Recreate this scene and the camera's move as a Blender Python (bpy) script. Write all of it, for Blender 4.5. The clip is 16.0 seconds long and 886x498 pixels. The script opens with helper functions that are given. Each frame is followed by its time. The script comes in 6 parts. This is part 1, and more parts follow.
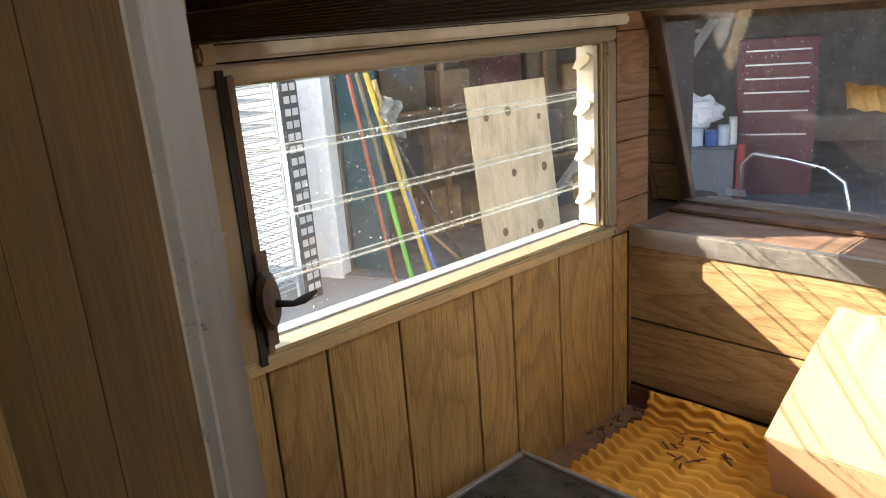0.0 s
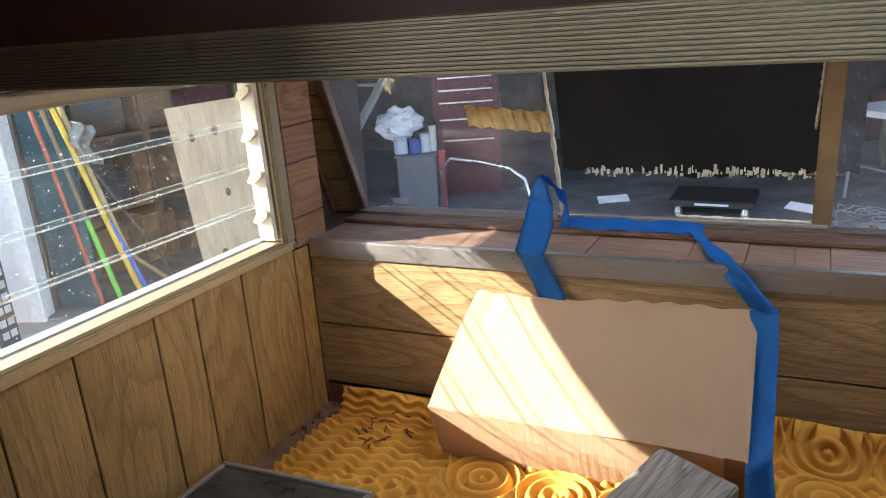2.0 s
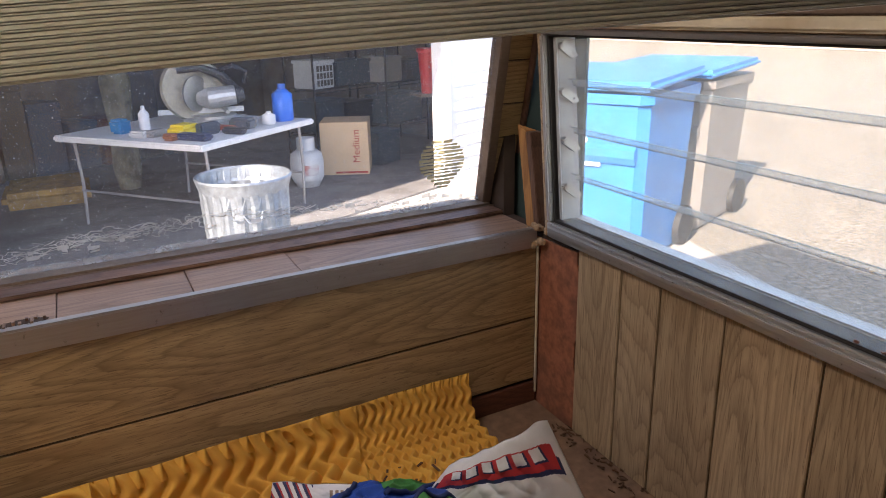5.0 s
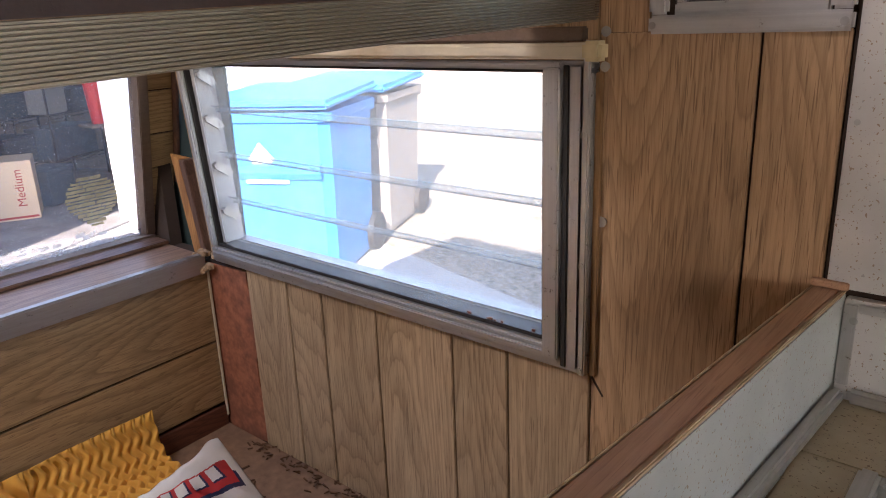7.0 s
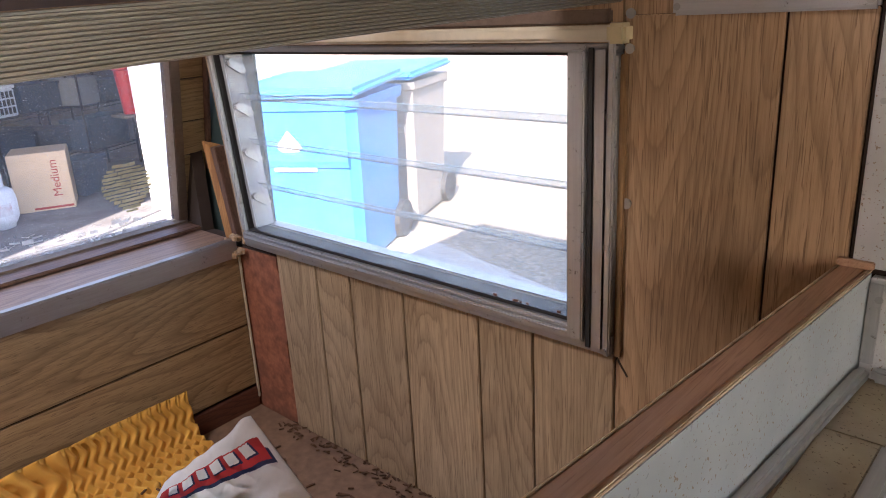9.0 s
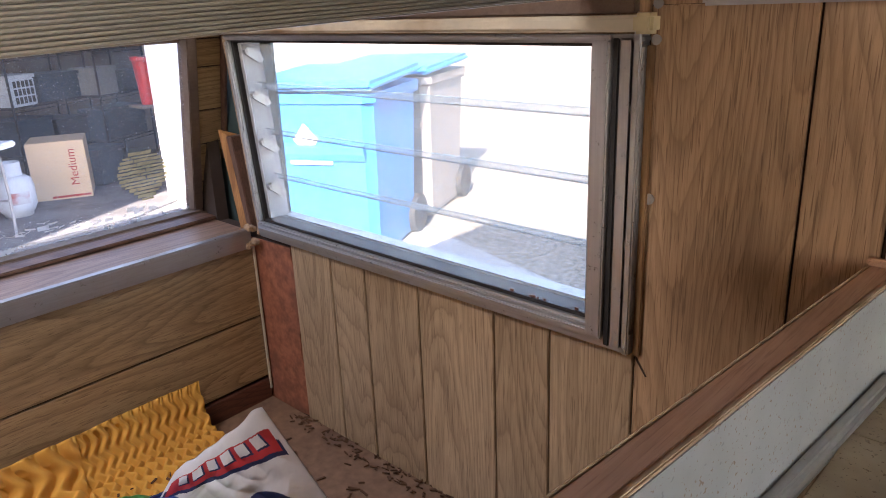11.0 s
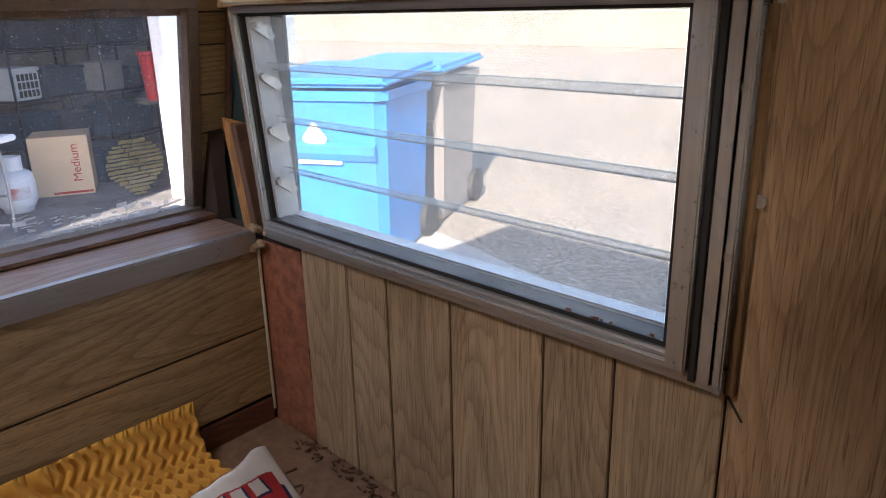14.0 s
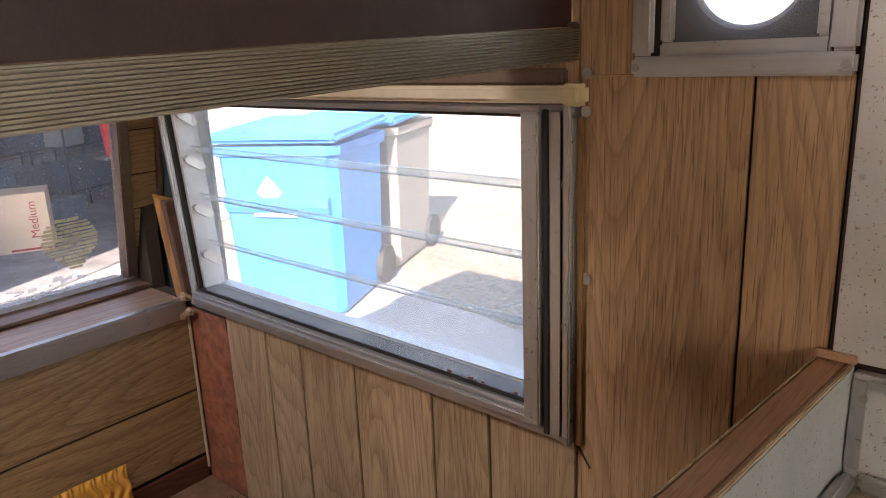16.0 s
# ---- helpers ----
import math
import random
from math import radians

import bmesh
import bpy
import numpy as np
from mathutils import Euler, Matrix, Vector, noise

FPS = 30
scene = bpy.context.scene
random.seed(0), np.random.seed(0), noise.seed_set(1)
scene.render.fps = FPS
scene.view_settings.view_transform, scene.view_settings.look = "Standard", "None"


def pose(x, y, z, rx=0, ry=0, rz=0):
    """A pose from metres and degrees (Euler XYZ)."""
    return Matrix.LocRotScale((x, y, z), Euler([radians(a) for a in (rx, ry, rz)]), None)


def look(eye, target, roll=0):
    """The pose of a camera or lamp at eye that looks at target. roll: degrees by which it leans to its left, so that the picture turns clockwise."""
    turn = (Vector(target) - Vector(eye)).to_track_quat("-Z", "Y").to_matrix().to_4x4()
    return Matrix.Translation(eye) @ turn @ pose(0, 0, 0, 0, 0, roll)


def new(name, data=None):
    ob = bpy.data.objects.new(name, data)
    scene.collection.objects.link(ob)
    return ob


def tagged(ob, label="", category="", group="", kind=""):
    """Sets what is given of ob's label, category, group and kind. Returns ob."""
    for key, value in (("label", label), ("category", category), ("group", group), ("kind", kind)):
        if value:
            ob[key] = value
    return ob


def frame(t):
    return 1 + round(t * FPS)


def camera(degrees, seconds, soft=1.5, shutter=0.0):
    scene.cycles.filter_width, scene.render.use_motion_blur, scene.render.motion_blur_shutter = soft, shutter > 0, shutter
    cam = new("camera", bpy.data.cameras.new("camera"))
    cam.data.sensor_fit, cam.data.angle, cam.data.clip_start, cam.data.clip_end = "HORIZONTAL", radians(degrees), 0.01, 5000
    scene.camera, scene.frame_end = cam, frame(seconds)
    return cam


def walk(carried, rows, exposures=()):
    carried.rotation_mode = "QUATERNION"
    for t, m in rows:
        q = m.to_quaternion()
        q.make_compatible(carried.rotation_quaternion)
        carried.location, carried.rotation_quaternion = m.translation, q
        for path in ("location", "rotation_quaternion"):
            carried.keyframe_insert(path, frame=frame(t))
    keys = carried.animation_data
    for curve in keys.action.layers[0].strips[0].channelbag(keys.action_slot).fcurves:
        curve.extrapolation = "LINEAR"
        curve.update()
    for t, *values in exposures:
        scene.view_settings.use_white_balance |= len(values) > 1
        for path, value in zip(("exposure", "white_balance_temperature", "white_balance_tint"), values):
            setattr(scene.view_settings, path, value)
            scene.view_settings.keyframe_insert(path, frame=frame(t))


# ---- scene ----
cam = camera(62.7, 16.0, 1.0)
PATH = [
    (0, (0.076, -0.009, 1.273), (1.323, 1.441, 0.689), -4.4),
    (0.5, (0.078, -0.017, 1.295), (1.389, 1.373, 0.704), -4.0),
    (1, (0.068, -0.043, 1.31), (1.422, 1.304, 0.716), -3.7),
    (1.5, (0.067, -0.109, 1.317), (1.561, 1.08, 0.723), -4.9),
    (2, (0.055, -0.169, 1.306), (1.739, 0.725, 0.7), -4.2),
    (2.5, (0.064, -0.246, 1.307), (1.889, 0.309, 0.706), -4.9),
    (3, (0.091, -0.305, 1.304), (1.983, -0.094, 0.692), -5.0),
    (3.5, (0.127, -0.353, 1.293), (2.015, -0.503, 0.65), -5.3),
    (4, (0.141, -0.388, 1.286), (1.991, -0.78, 0.633), -4.0),
    (4.5, (0.152, -0.436, 1.301), (1.947, -1.029, 0.648), -2.6),
    (5, (0.178, -0.482, 1.299), (1.886, -1.315, 0.673), -1.2),
    (5.2, (0.185, -0.512, 1.292), (1.835, -1.462, 0.678), -0.3),
    (7.3, (0.053, -0.518, 1.316), (1.289, -1.969, 0.71), -2.5),
    (7.5, (0.051, -0.516, 1.314), (1.295, -1.959, 0.707), -2.6),
    (8, (0.05, -0.515, 1.314), (1.324, -1.929, 0.701), -3.1),
    (8.5, (0.053, -0.51, 1.314), (1.349, -1.901, 0.693), -3.3),
    (9, (0.053, -0.506, 1.312), (1.349, -1.891, 0.68), -3.1),
    (9.5, (0.052, -0.501, 1.309), (1.359, -1.877, 0.677), -2.7),
    (12, (0.076, -0.523, 1.302), (1.403, -1.87, 0.649), -2.4),
    (12.5, (0.079, -0.527, 1.301), (1.408, -1.866, 0.637), -2.4),
    (13, (0.102, -0.541, 1.285), (1.431, -1.878, 0.616), -2.3),
    (13.5, (0.164, -0.568, 1.271), (1.496, -1.909, 0.616), -1.9),
    (14, (0.219, -0.603, 1.252), (1.552, -1.956, 0.624), -1.3),
    (14.5, (0.233, -0.626, 1.253), (1.559, -2.002, 0.665), -0.7),
    (15, (0.234, -0.632, 1.254), (1.544, -2.034, 0.689), -0.3),
    (15.5, (0.198, -0.637, 1.27), (1.502, -2.054, 0.729), 0.2),
    (16, (0.073, -0.61, 1.322), (1.368, -2.041, 0.797), -2.4),
]
EXPOSURES = [(0.0, 2.55, 7100, 13), (2.0, 2.5, 6300, 12), (2.5, 2.42, 6200, 13), (3.0, 2.3, 6200, 14), (3.5, 1.98, 7200, 17), (4.0, 2.85, 7000, 17), (5.0, 2.5, 7250, 20), (7.5, 3.1, 6500, 23), (13.0, 3.1, 6500, 23), (14.0, 2.48, 6600, 19), (15.5, 2.5, 6600, 19), (16.0, 2.95, 7100, 22)]
walk(cam, [(t, look(eye, target, roll)) for t, eye, target, roll in PATH], EXPOSURES)

# ---- world, sun ----
SUN_TRAVEL = Vector((0.72, -1.0, -0.70)).normalized()
world = bpy.data.worlds.new("daylight")
scene.world = world
world.use_nodes = True
sky = world.node_tree.nodes.new("ShaderNodeTexSky")
sky.sky_type = "NISHITA"
sky.sun_disc = False
sky.sun_elevation = math.asin(-SUN_TRAVEL.z)
sky.sun_rotation = math.atan2(-SUN_TRAVEL.x, -SUN_TRAVEL.y)
back = world.node_tree.nodes["Background"]
back.inputs["Strength"].default_value = 0.15
world.node_tree.links.new(sky.outputs[0], back.inputs["Color"])
sun = new("sun", bpy.data.lights.new("sun", "SUN"))
sun.data.energy = 5.0
sun.data.angle = radians(0.5)
sun.data.color = (1.0, 0.94, 0.84)
sun.matrix_world = look((-3, 6, 5), Vector((-3, 6, 5)) + SUN_TRAVEL)


# added fill lamps, unseen: rear pane, left wall behind walk, roof over bed
for place, aim, w, h, watts in (((-2.27, -0.25, 1.38), (0.0, -0.25, 1.38), 1.15, 0.72, 0.18), ((-1.05, 0.755, 1.25), (-1.05, -0.5, 1.25), 0.80, 0.70, 1.05), ((0.98, -0.30, 1.995), (0.98, -0.301, 0.5), 0.40, 0.40, 2.2)):
    lamp = new("daylight_opening", bpy.data.lights.new("daylight_opening", "AREA"))
    lamp.data.shape, lamp.data.size, lamp.data.size_y, lamp.data.energy = "RECTANGLE", w, h, watts
    lamp.data.color = (1.0, 0.98, 0.95)
    lamp.matrix_world = look(place, aim)


# ---- materials ----
class Nodes:
    def __init__(self, name):
        self.mat = bpy.data.materials.new(name)
        self.mat.use_nodes = True
        self.tree = self.mat.node_tree
        self.bsdf = self.tree.nodes["Principled BSDF"]
        self.out = self.tree.nodes["Material Output"]

    def add(self, kind, **values):
        n = self.tree.nodes.new("ShaderNode" + kind)
        for key, value in values.items():
            self.put(n.inputs[key.replace("_", " ")], value)
        return n

    def put(self, socket, value):
        if isinstance(value, bpy.types.NodeSocket):
            self.tree.links.new(value, socket)
        elif isinstance(value, tuple) and len(value) == 3 and socket.type == "RGBA":
            socket.default_value = (*value, 1)
        else:
            socket.default_value = value

    def base(self, **values):
        for key, value in values.items():
            self.put(self.bsdf.inputs[key.replace("_", " ")], value)
        return self.mat

    def coords(self, scale=(1, 1, 1), shift=True):
        c = self.add("TexCoord").outputs["Object"]
        m = self.add("Mapping", Vector=c, Scale=scale)
        if shift:
            r = self.add("ObjectInfo").outputs["Random"]
            k = self.add("VectorMath")
            k.operation = "SCALE"
            self.put(k.inputs[0], (7.3, 11.1, 5.7))
            self.put(k.inputs["Scale"], r)
            self.put(m.inputs["Location"], k.outputs[0])
        return m.outputs[0]

    def noise(self, vector, scale, detail=4.0, rough=0.6):
        return self.add("TexNoise", Vector=vector, Scale=scale, Detail=detail, Roughness=rough).outputs["Fac"]

    def ramp(self, fac, *stops):
        n = self.add("ValToRGB", Fac=fac)
        el = n.color_ramp.elements
        while len(el) < len(stops):
            el.new(0.5)
        for e, (p, c) in zip(el, stops):
            e.position, e.color = p, (*c, 1) if len(c) == 3 else c
        return n.outputs[0]

    def mix(self, fac, a, b, mode="MIX"):
        n = self.add("Mix")
        n.data_type, n.blend_type = "RGBA", mode
        self.put(n.inputs[0], fac)
        self.put(n.inputs[6], a)
        self.put(n.inputs[7], b)
        return n.outputs[2]

    def math(self, op, a, b=0.0):
        n = self.add("Math")
        n.operation = op
        self.put(n.inputs[0], a)
        self.put(n.inputs[1], b)
        return n.outputs[0]

    def bump(self, height, strength=0.3, distance=0.002):
        return self.add("Bump", Height=height, Strength=strength, Distance=distance).outputs[0]


def wood(name, dark, mid, light, along, rough=0.45, ring=20.0, stretch=0.20, bumpy=0.15, face=1, lines=1.0):
    """Printed or sawn wood: growth lines as the contours of a field drawn out along the grain, with pores and stains."""
    n = Nodes(name)
    s = [1.0, 1.0, 1.0]
    s[along] = stretch
    s[face] = 0.4
    c = n.add("TexCoord").outputs["Object"]
    r = n.add("ObjectInfo").outputs["Random"]
    k = n.add("VectorMath")
    k.operation = "SCALE"
    n.put(k.inputs[0], (7.3, 11.1, 5.7))
    n.put(k.inputs["Scale"], n.math("FRACT", n.math("MULTIPLY", r, 37.0)))
    moved = n.add("VectorMath")
    n.put(moved.inputs[0], c)
    n.put(moved.inputs[1], k.outputs[0])
    v = n.add("Mapping", Vector=moved.outputs[0], Scale=tuple(s)).outputs[0]
    field = n.noise(v, 7.0, 1.5, 0.35)
    f = [1.0, 1.0, 1.0]
    f[along] = 0.035
    fv = n.add("Mapping", Vector=moved.outputs[0], Scale=tuple(f)).outputs[0]
    fine = n.noise(fv, 300.0, 4.0, 0.7)
    pores = n.noise(fv, 520.0, 2.0, 0.5)
    wob = n.noise(fv, 90.0, 3.0, 0.6)
    turns = n.math("ADD", n.math("MULTIPLY", field, ring), n.math("MULTIPLY", wob, 0.55))
    line = n.math("FRACT", turns)
    edge = n.ramp(line, (0.0, (0, 0, 0)), (0.10, (0.35, 0.35, 0.35)), (0.55, (1, 1, 1)), (0.93, (0.85, 0.85, 0.85)), (1.0, (0, 0, 0)))
    late = tuple(0.65 * a + 0.35 * b for a, b in zip(dark, mid))
    col = n.mix(n.math("MULTIPLY", n.math("SUBTRACT", 1.0, edge), 1.0 * lines), n.mix(n.noise(fv, 25.0, 3.0), mid, light), late)
    col = n.mix(n.ramp(fine, (0.36, (0.62, 0.62, 0.62)), (0.56, (0, 0, 0))), col, late)
    col = n.mix(n.ramp(pores, (0.59, (0, 0, 0)), (0.66, (0.75, 0.75, 0.75))), col, dark)
    sv = [1.0, 1.0, 1.0]
    sv[along] = 0.35
    stain = n.noise(n.add("Mapping", Vector=moved.outputs[0], Scale=tuple(sv)).outputs[0], 9.0, 4.0, 0.6)
    col = n.mix(1.0, col, n.ramp(stain, (0.30, (0.74, 0.72, 0.70)), (0.50, (1.0, 1.0, 1.0)), (0.72, (1.10, 1.10, 1.11))), "MULTIPLY")
    knots = n.add("TexVoronoi", Vector=n.add("Mapping", Vector=moved.outputs[0], Scale=tuple(0.6 if i == along else 1.0 for i in range(3))).outputs[0], Scale=5.0).outputs["Distance"]
    col = n.mix(n.ramp(knots, (0.02, (0.6, 0.6, 0.6)), (0.06, (0, 0, 0))), col, dark)
    tone = n.ramp(n.math("FRACT", n.math("MULTIPLY", r, 91.0)), (0.0, (0.90, 0.90, 0.90)), (1.0, (1.06, 1.05, 1.04)))
    col = n.mix(1.0, col, tone, "MULTIPLY")
    return n.base(Base_Color=col, Roughness=n.ramp(fine, (0.3, (rough + 0.12,) * 3), (0.7, (rough,) * 3)), Normal=n.bump(n.math("ADD", fine, n.math("MULTIPLY", edge, 0.4)), bumpy, 0.0008))


def plain(name, color, rough=0.5, metal=0.0, vary=0.12, scale=30.0, bumpy=0.1, distance=0.001, dirt=None, shift=False):
    """A painted, moulded or metal surface with mottling and fine relief."""
    n = Nodes(name)
    v = n.coords((1, 1, 1), shift)
    a, b = n.noise(v, scale, 5.0), n.noise(v, scale * 0.13, 4.0)
    low = tuple(x * (1 - vary * 2) for x in color)
    c = n.mix(n.ramp(a, (0.3, (0, 0, 0)), (0.7, (1, 1, 1))), low, color)
    if dirt:
        c = n.mix(n.ramp(b, (0.52, (0, 0, 0)), (0.68, (1, 1, 1))), c, dirt)
    return n.base(Base_Color=c, Metallic=metal, Roughness=n.ramp(b, (0.3, (rough,) * 3), (0.7, (min(1, rough + 0.15),) * 3)), Normal=n.bump(a, bumpy, distance))


def brushed(name, color, along, rough=0.35, pits=True):
    """Dull old aluminium with drawn streaks and pits."""
    n = Nodes(name)
    s = [1.0, 1.0, 1.0]
    s[along] = 0.03
    streak = n.noise(n.coords(tuple(s), False), 300.0, 4.0)
    spots = n.noise(n.coords((1, 1, 1), False), 60.0, 6.0, 0.75)
    c = n.mix(n.ramp(streak, (0.35, (0, 0, 0)), (0.65, (1, 1, 1))), tuple(x * 0.90 for x in color), color)
    if pits:
        c = n.mix(n.ramp(spots, (0.62, (0, 0, 0)), (0.72, (1, 1, 1))), c, (0.12, 0.10, 0.08))
    return n.base(Base_Color=c, Metallic=0.85, Roughness=n.ramp(spots, (0.3, (rough,) * 3), (0.7, (rough + 0.25,) * 3)), Normal=n.bump(streak, 0.12, 0.0006))


def pane(name, tint=(1, 1, 1), gloss=0.05, haze=0.0, specks=0.0, haze_color=(0.8, 0.8, 0.8), wires=0.0):
    """Clear sheet: mostly let through, a little mirrored, with a film of dirt and haze."""
    n = Nodes(name)
    n.tree.nodes.remove(n.bsdf)
    clear = n.add("BsdfTransparent", Color=tint).outputs[0]
    shine = n.add("BsdfGlossy", Color=(1, 1, 1), Roughness=0.02).outputs[0]
    edge_on = n.add("LayerWeight", Blend=0.5).outputs["Facing"]
    m = n.add("MixShader", Fac=n.math("ADD", gloss * 0.5, n.math("MULTIPLY", n.math("POWER", edge_on, 4.5), gloss * 10)))
    n.tree.links.new(clear, m.inputs[1])
    n.tree.links.new(shine, m.inputs[2])
    last = m.outputs[0]
    if haze or specks:
        v = n.coords((1, 1, 1), False)
        film = n.ramp(n.noise(v, 9.0, 6.0, 0.7), (0.35, (haze * 0.5,) * 3), (0.75, (haze * 1.6,) * 3))
        if specks:
            dots = n.ramp(n.noise(v, 300.0, 2.0, 0.5), (0.68, (0, 0, 0)), (0.72, (specks,) * 3))
            film = n.mix(1.0, film, dots, "ADD")
        if wires:
            weave = n.add("TexWave", Vector=v, Scale=95.0, Distortion=0.3)
            weave.bands_direction = "Z"
            n.put(weave.inputs["Detail Scale"], 0.5)
            film = n.mix(1.0, film, n.ramp(weave.outputs["Fac"], (0.55, (0, 0, 0)), (0.95, (wires,) * 3)), "ADD")
        d = n.add("BsdfDiffuse", Color=haze_color).outputs[0]
        t = n.add("BsdfTranslucent", Color=haze_color).outputs[0]
        dt = n.add("MixShader", Fac=0.5)
        n.tree.links.new(d, dt.inputs[1])
        n.tree.links.new(t, dt.inputs[2])
        m2 = n.add("MixShader", Fac=film)
        n.tree.links.new(last, m2.inputs[1])
        n.tree.links.new(dt.outputs[0], m2.inputs[2])
        last = m2.outputs[0]
    n.tree.links.new(last, n.out.inputs["Surface"])
    return n.mat


OAK_UP = wood("oak_print_upright", (0.17, 0.095, 0.045), (0.43, 0.27, 0.14), (0.55, 0.36, 0.205), 2, ring=40.0, stretch=0.11, lines=0.7)
OAK_GREY = wood("greyed_oak_print", (0.17, 0.11, 0.06), (0.385, 0.27, 0.155), (0.51, 0.375, 0.225), 2, ring=30.0, stretch=0.15, lines=0.8)
# oak print of the left wall, with its warm light put into the colour
OAK_WARM_LIT = wood("warm_lit_oak_print", (0.16, 0.085, 0.028), (0.36, 0.215, 0.075), (0.46, 0.29, 0.105), 2, ring=15.0, lines=0.8)
OAK_ALONG = wood("oak_print_level", (0.15, 0.088, 0.036), (0.33, 0.212, 0.095), (0.43, 0.29, 0.145), 1, face=0, stretch=0.14, ring=20.0)
OAK_DARK = wood("dark_oak_panel", (0.10, 0.05, 0.02), (0.23, 0.13, 0.05), (0.30, 0.17, 0.07), 2)
CEDAR = wood("reddish_board", (0.11, 0.048, 0.020), (0.24, 0.115, 0.050), (0.31, 0.155, 0.07), 0, rough=0.6, face=1)
RED_PLY = plain("bare_red_plywood", (0.36, 0.125, 0.06), 0.8, vary=0.28, scale=55, bumpy=0.6, dirt=(0.15, 0.055, 0.03))
LEDGE_WOOD = wood("ledge_board", (0.13, 0.07, 0.04), (0.26, 0.16, 0.105), (0.33, 0.205, 0.135), 1, rough=0.40, face=2)
CAP_RAW = wood("raw_cap_edge", (0.22, 0.12, 0.06), (0.50, 0.36, 0.22), (0.60, 0.46, 0.31), 1, rough=0.65, stretch=0.6)
EDGE_ALU = brushed("brown_tinged_aluminium", (0.42, 0.385, 0.35), 1, 0.27)
RAW_PINE = wood("raw_pine", (0.22, 0.09, 0.025), (0.44, 0.20, 0.06), (0.52, 0.26, 0.085), 2, rough=0.6)
CAP_WOOD = wood("cap_board", (0.32, 0.17, 0.10), (0.46, 0.27, 0.16), (0.52, 0.31, 0.19), 1, rough=0.5, face=2, ring=6.0, lines=0.3)
GREY_WOOD = wood("weathered_grey_wood", (0.10, 0.09, 0.075), (0.26, 0.24, 0.21), (0.36, 0.33, 0.29), 0, rough=0.8, bumpy=0.6, face=2)
PLATFORM = plain("worn_plywood_deck", (0.23, 0.135, 0.08), 0.75, vary=0.2, scale=50, bumpy=0.3, dirt=(0.14, 0.08, 0.05))
ALU_X = brushed("aluminium_drawn_x", (0.50, 0.495, 0.48), 0)
ALU_Y = brushed("aluminium_drawn_y", (0.50, 0.495, 0.48), 1)
ALU_Z = brushed("aluminium_drawn_z", (0.50, 0.495, 0.48), 2)
# warm light off the wood is put into these metal colours; uprights darker
WARM_X = brushed("warm_lit_aluminium_level", (0.47, 0.38, 0.24), 0, 0.42)
WARM_Z = brushed("warm_lit_aluminium_upright", (0.34, 0.27, 0.18), 2, 0.42)
FLUTED = plain("fluted_aluminium", (0.25, 0.225, 0.175), 0.33, 0.8, vary=0.04, scale=12, bumpy=0.03)
BRONZE = brushed("brown_window_frame", (0.24, 0.175, 0.13), 1, 0.45)
CREAM = plain("cream_paint_worn", (0.62, 0.55, 0.40), 0.5, vary=0.1, dirt=(0.30, 0.20, 0.10))
DARK_RUBBER = plain("black_gasket", (0.02, 0.018, 0.016), 0.6)
VINYL = plain("brown_vinyl", (0.030, 0.009, 0.007), 0.45, vary=0.15, scale=300, bumpy=0.25, distance=0.0008)
BROWN_METAL = plain("brown_enamel", (0.10, 0.07, 0.055), 0.4)
STEEL = plain("dull_steel", (0.45, 0.44, 0.42), 0.35, 0.9)
# near-black wood: the shade of gaps and recesses is in its colour
GAP_SHADE = plain("cavity_shade_wood", (0.05, 0.03, 0.02), 0.9)
def speckled(name, low, high, fleck, size, share, rough=0.35):
    """Laminate sheet with printed flecks of two sizes."""
    n = Nodes(name)
    v = n.coords((1, 1, 1), False)
    flecks = n.ramp(n.noise(v, size, 2, 0.5), (share, (0, 0, 0)), (share + 0.02, (1, 1, 1)))
    grey = n.ramp(n.noise(v, size * 0.7, 2, 0.5), (share + 0.03, (0, 0, 0)), (share + 0.05, (0.6, 0.6, 0.6)))
    ground = n.mix(n.ramp(n.noise(v, 12, 4), (0.35, (0, 0, 0)), (0.65, (1, 1, 1))), low, high)
    ground = n.mix(grey, ground, tuple(0.55 * c for c in low))
    return n.base(Base_Color=n.mix(flecks, ground, fleck), Roughness=rough, Normal=n.bump(n.noise(v, 200, 2), 0.05, 0.0005))


LAMINATE = speckled("speckled_laminate", (0.47, 0.455, 0.43), (0.55, 0.535, 0.51), (0.30, 0.22, 0.16), 330, 0.655)
_n = Nodes("cardboard")
_v = _n.coords((1, 1, 1), False)
_f = _n.noise(_n.coords((1, 0.03, 1), False), 160.0, 3)
CARD = _n.base(Base_Color=_n.mix(_n.noise(_v, 6, 5), _n.mix(_f, (0.56, 0.39, 0.23), (0.62, 0.44, 0.27)), (0.68, 0.50, 0.33)), Roughness=0.8, Normal=_n.bump(_n.noise(_n.coords((1, 22, 1), False), 3.0, 3), 0.5, 0.004))
_n = Nodes("yellow_foam")
_v = _n.coords((1, 1, 1), False)
FOAM = _n.base(Base_Color=_n.mix(_n.ramp(_n.noise(_v, 5, 5), (0.35, (0, 0, 0)), (0.7, (1, 1, 1))), (0.56, 0.28, 0.042), (0.72, 0.40, 0.070)), Roughness=0.95, Normal=_n.bump(_n.noise(_v, 600, 3), 0.4, 0.002))
FOAM.node_tree.nodes["Principled BSDF"].inputs["Subsurface Weight"].default_value = 0.06
FOAM.node_tree.nodes["Principled BSDF"].inputs["Subsurface Radius"].default_value = (1.0, 0.55, 0.12)
FOAM.node_tree.nodes["Principled BSDF"].inputs["Subsurface Scale"].default_value = 0.008
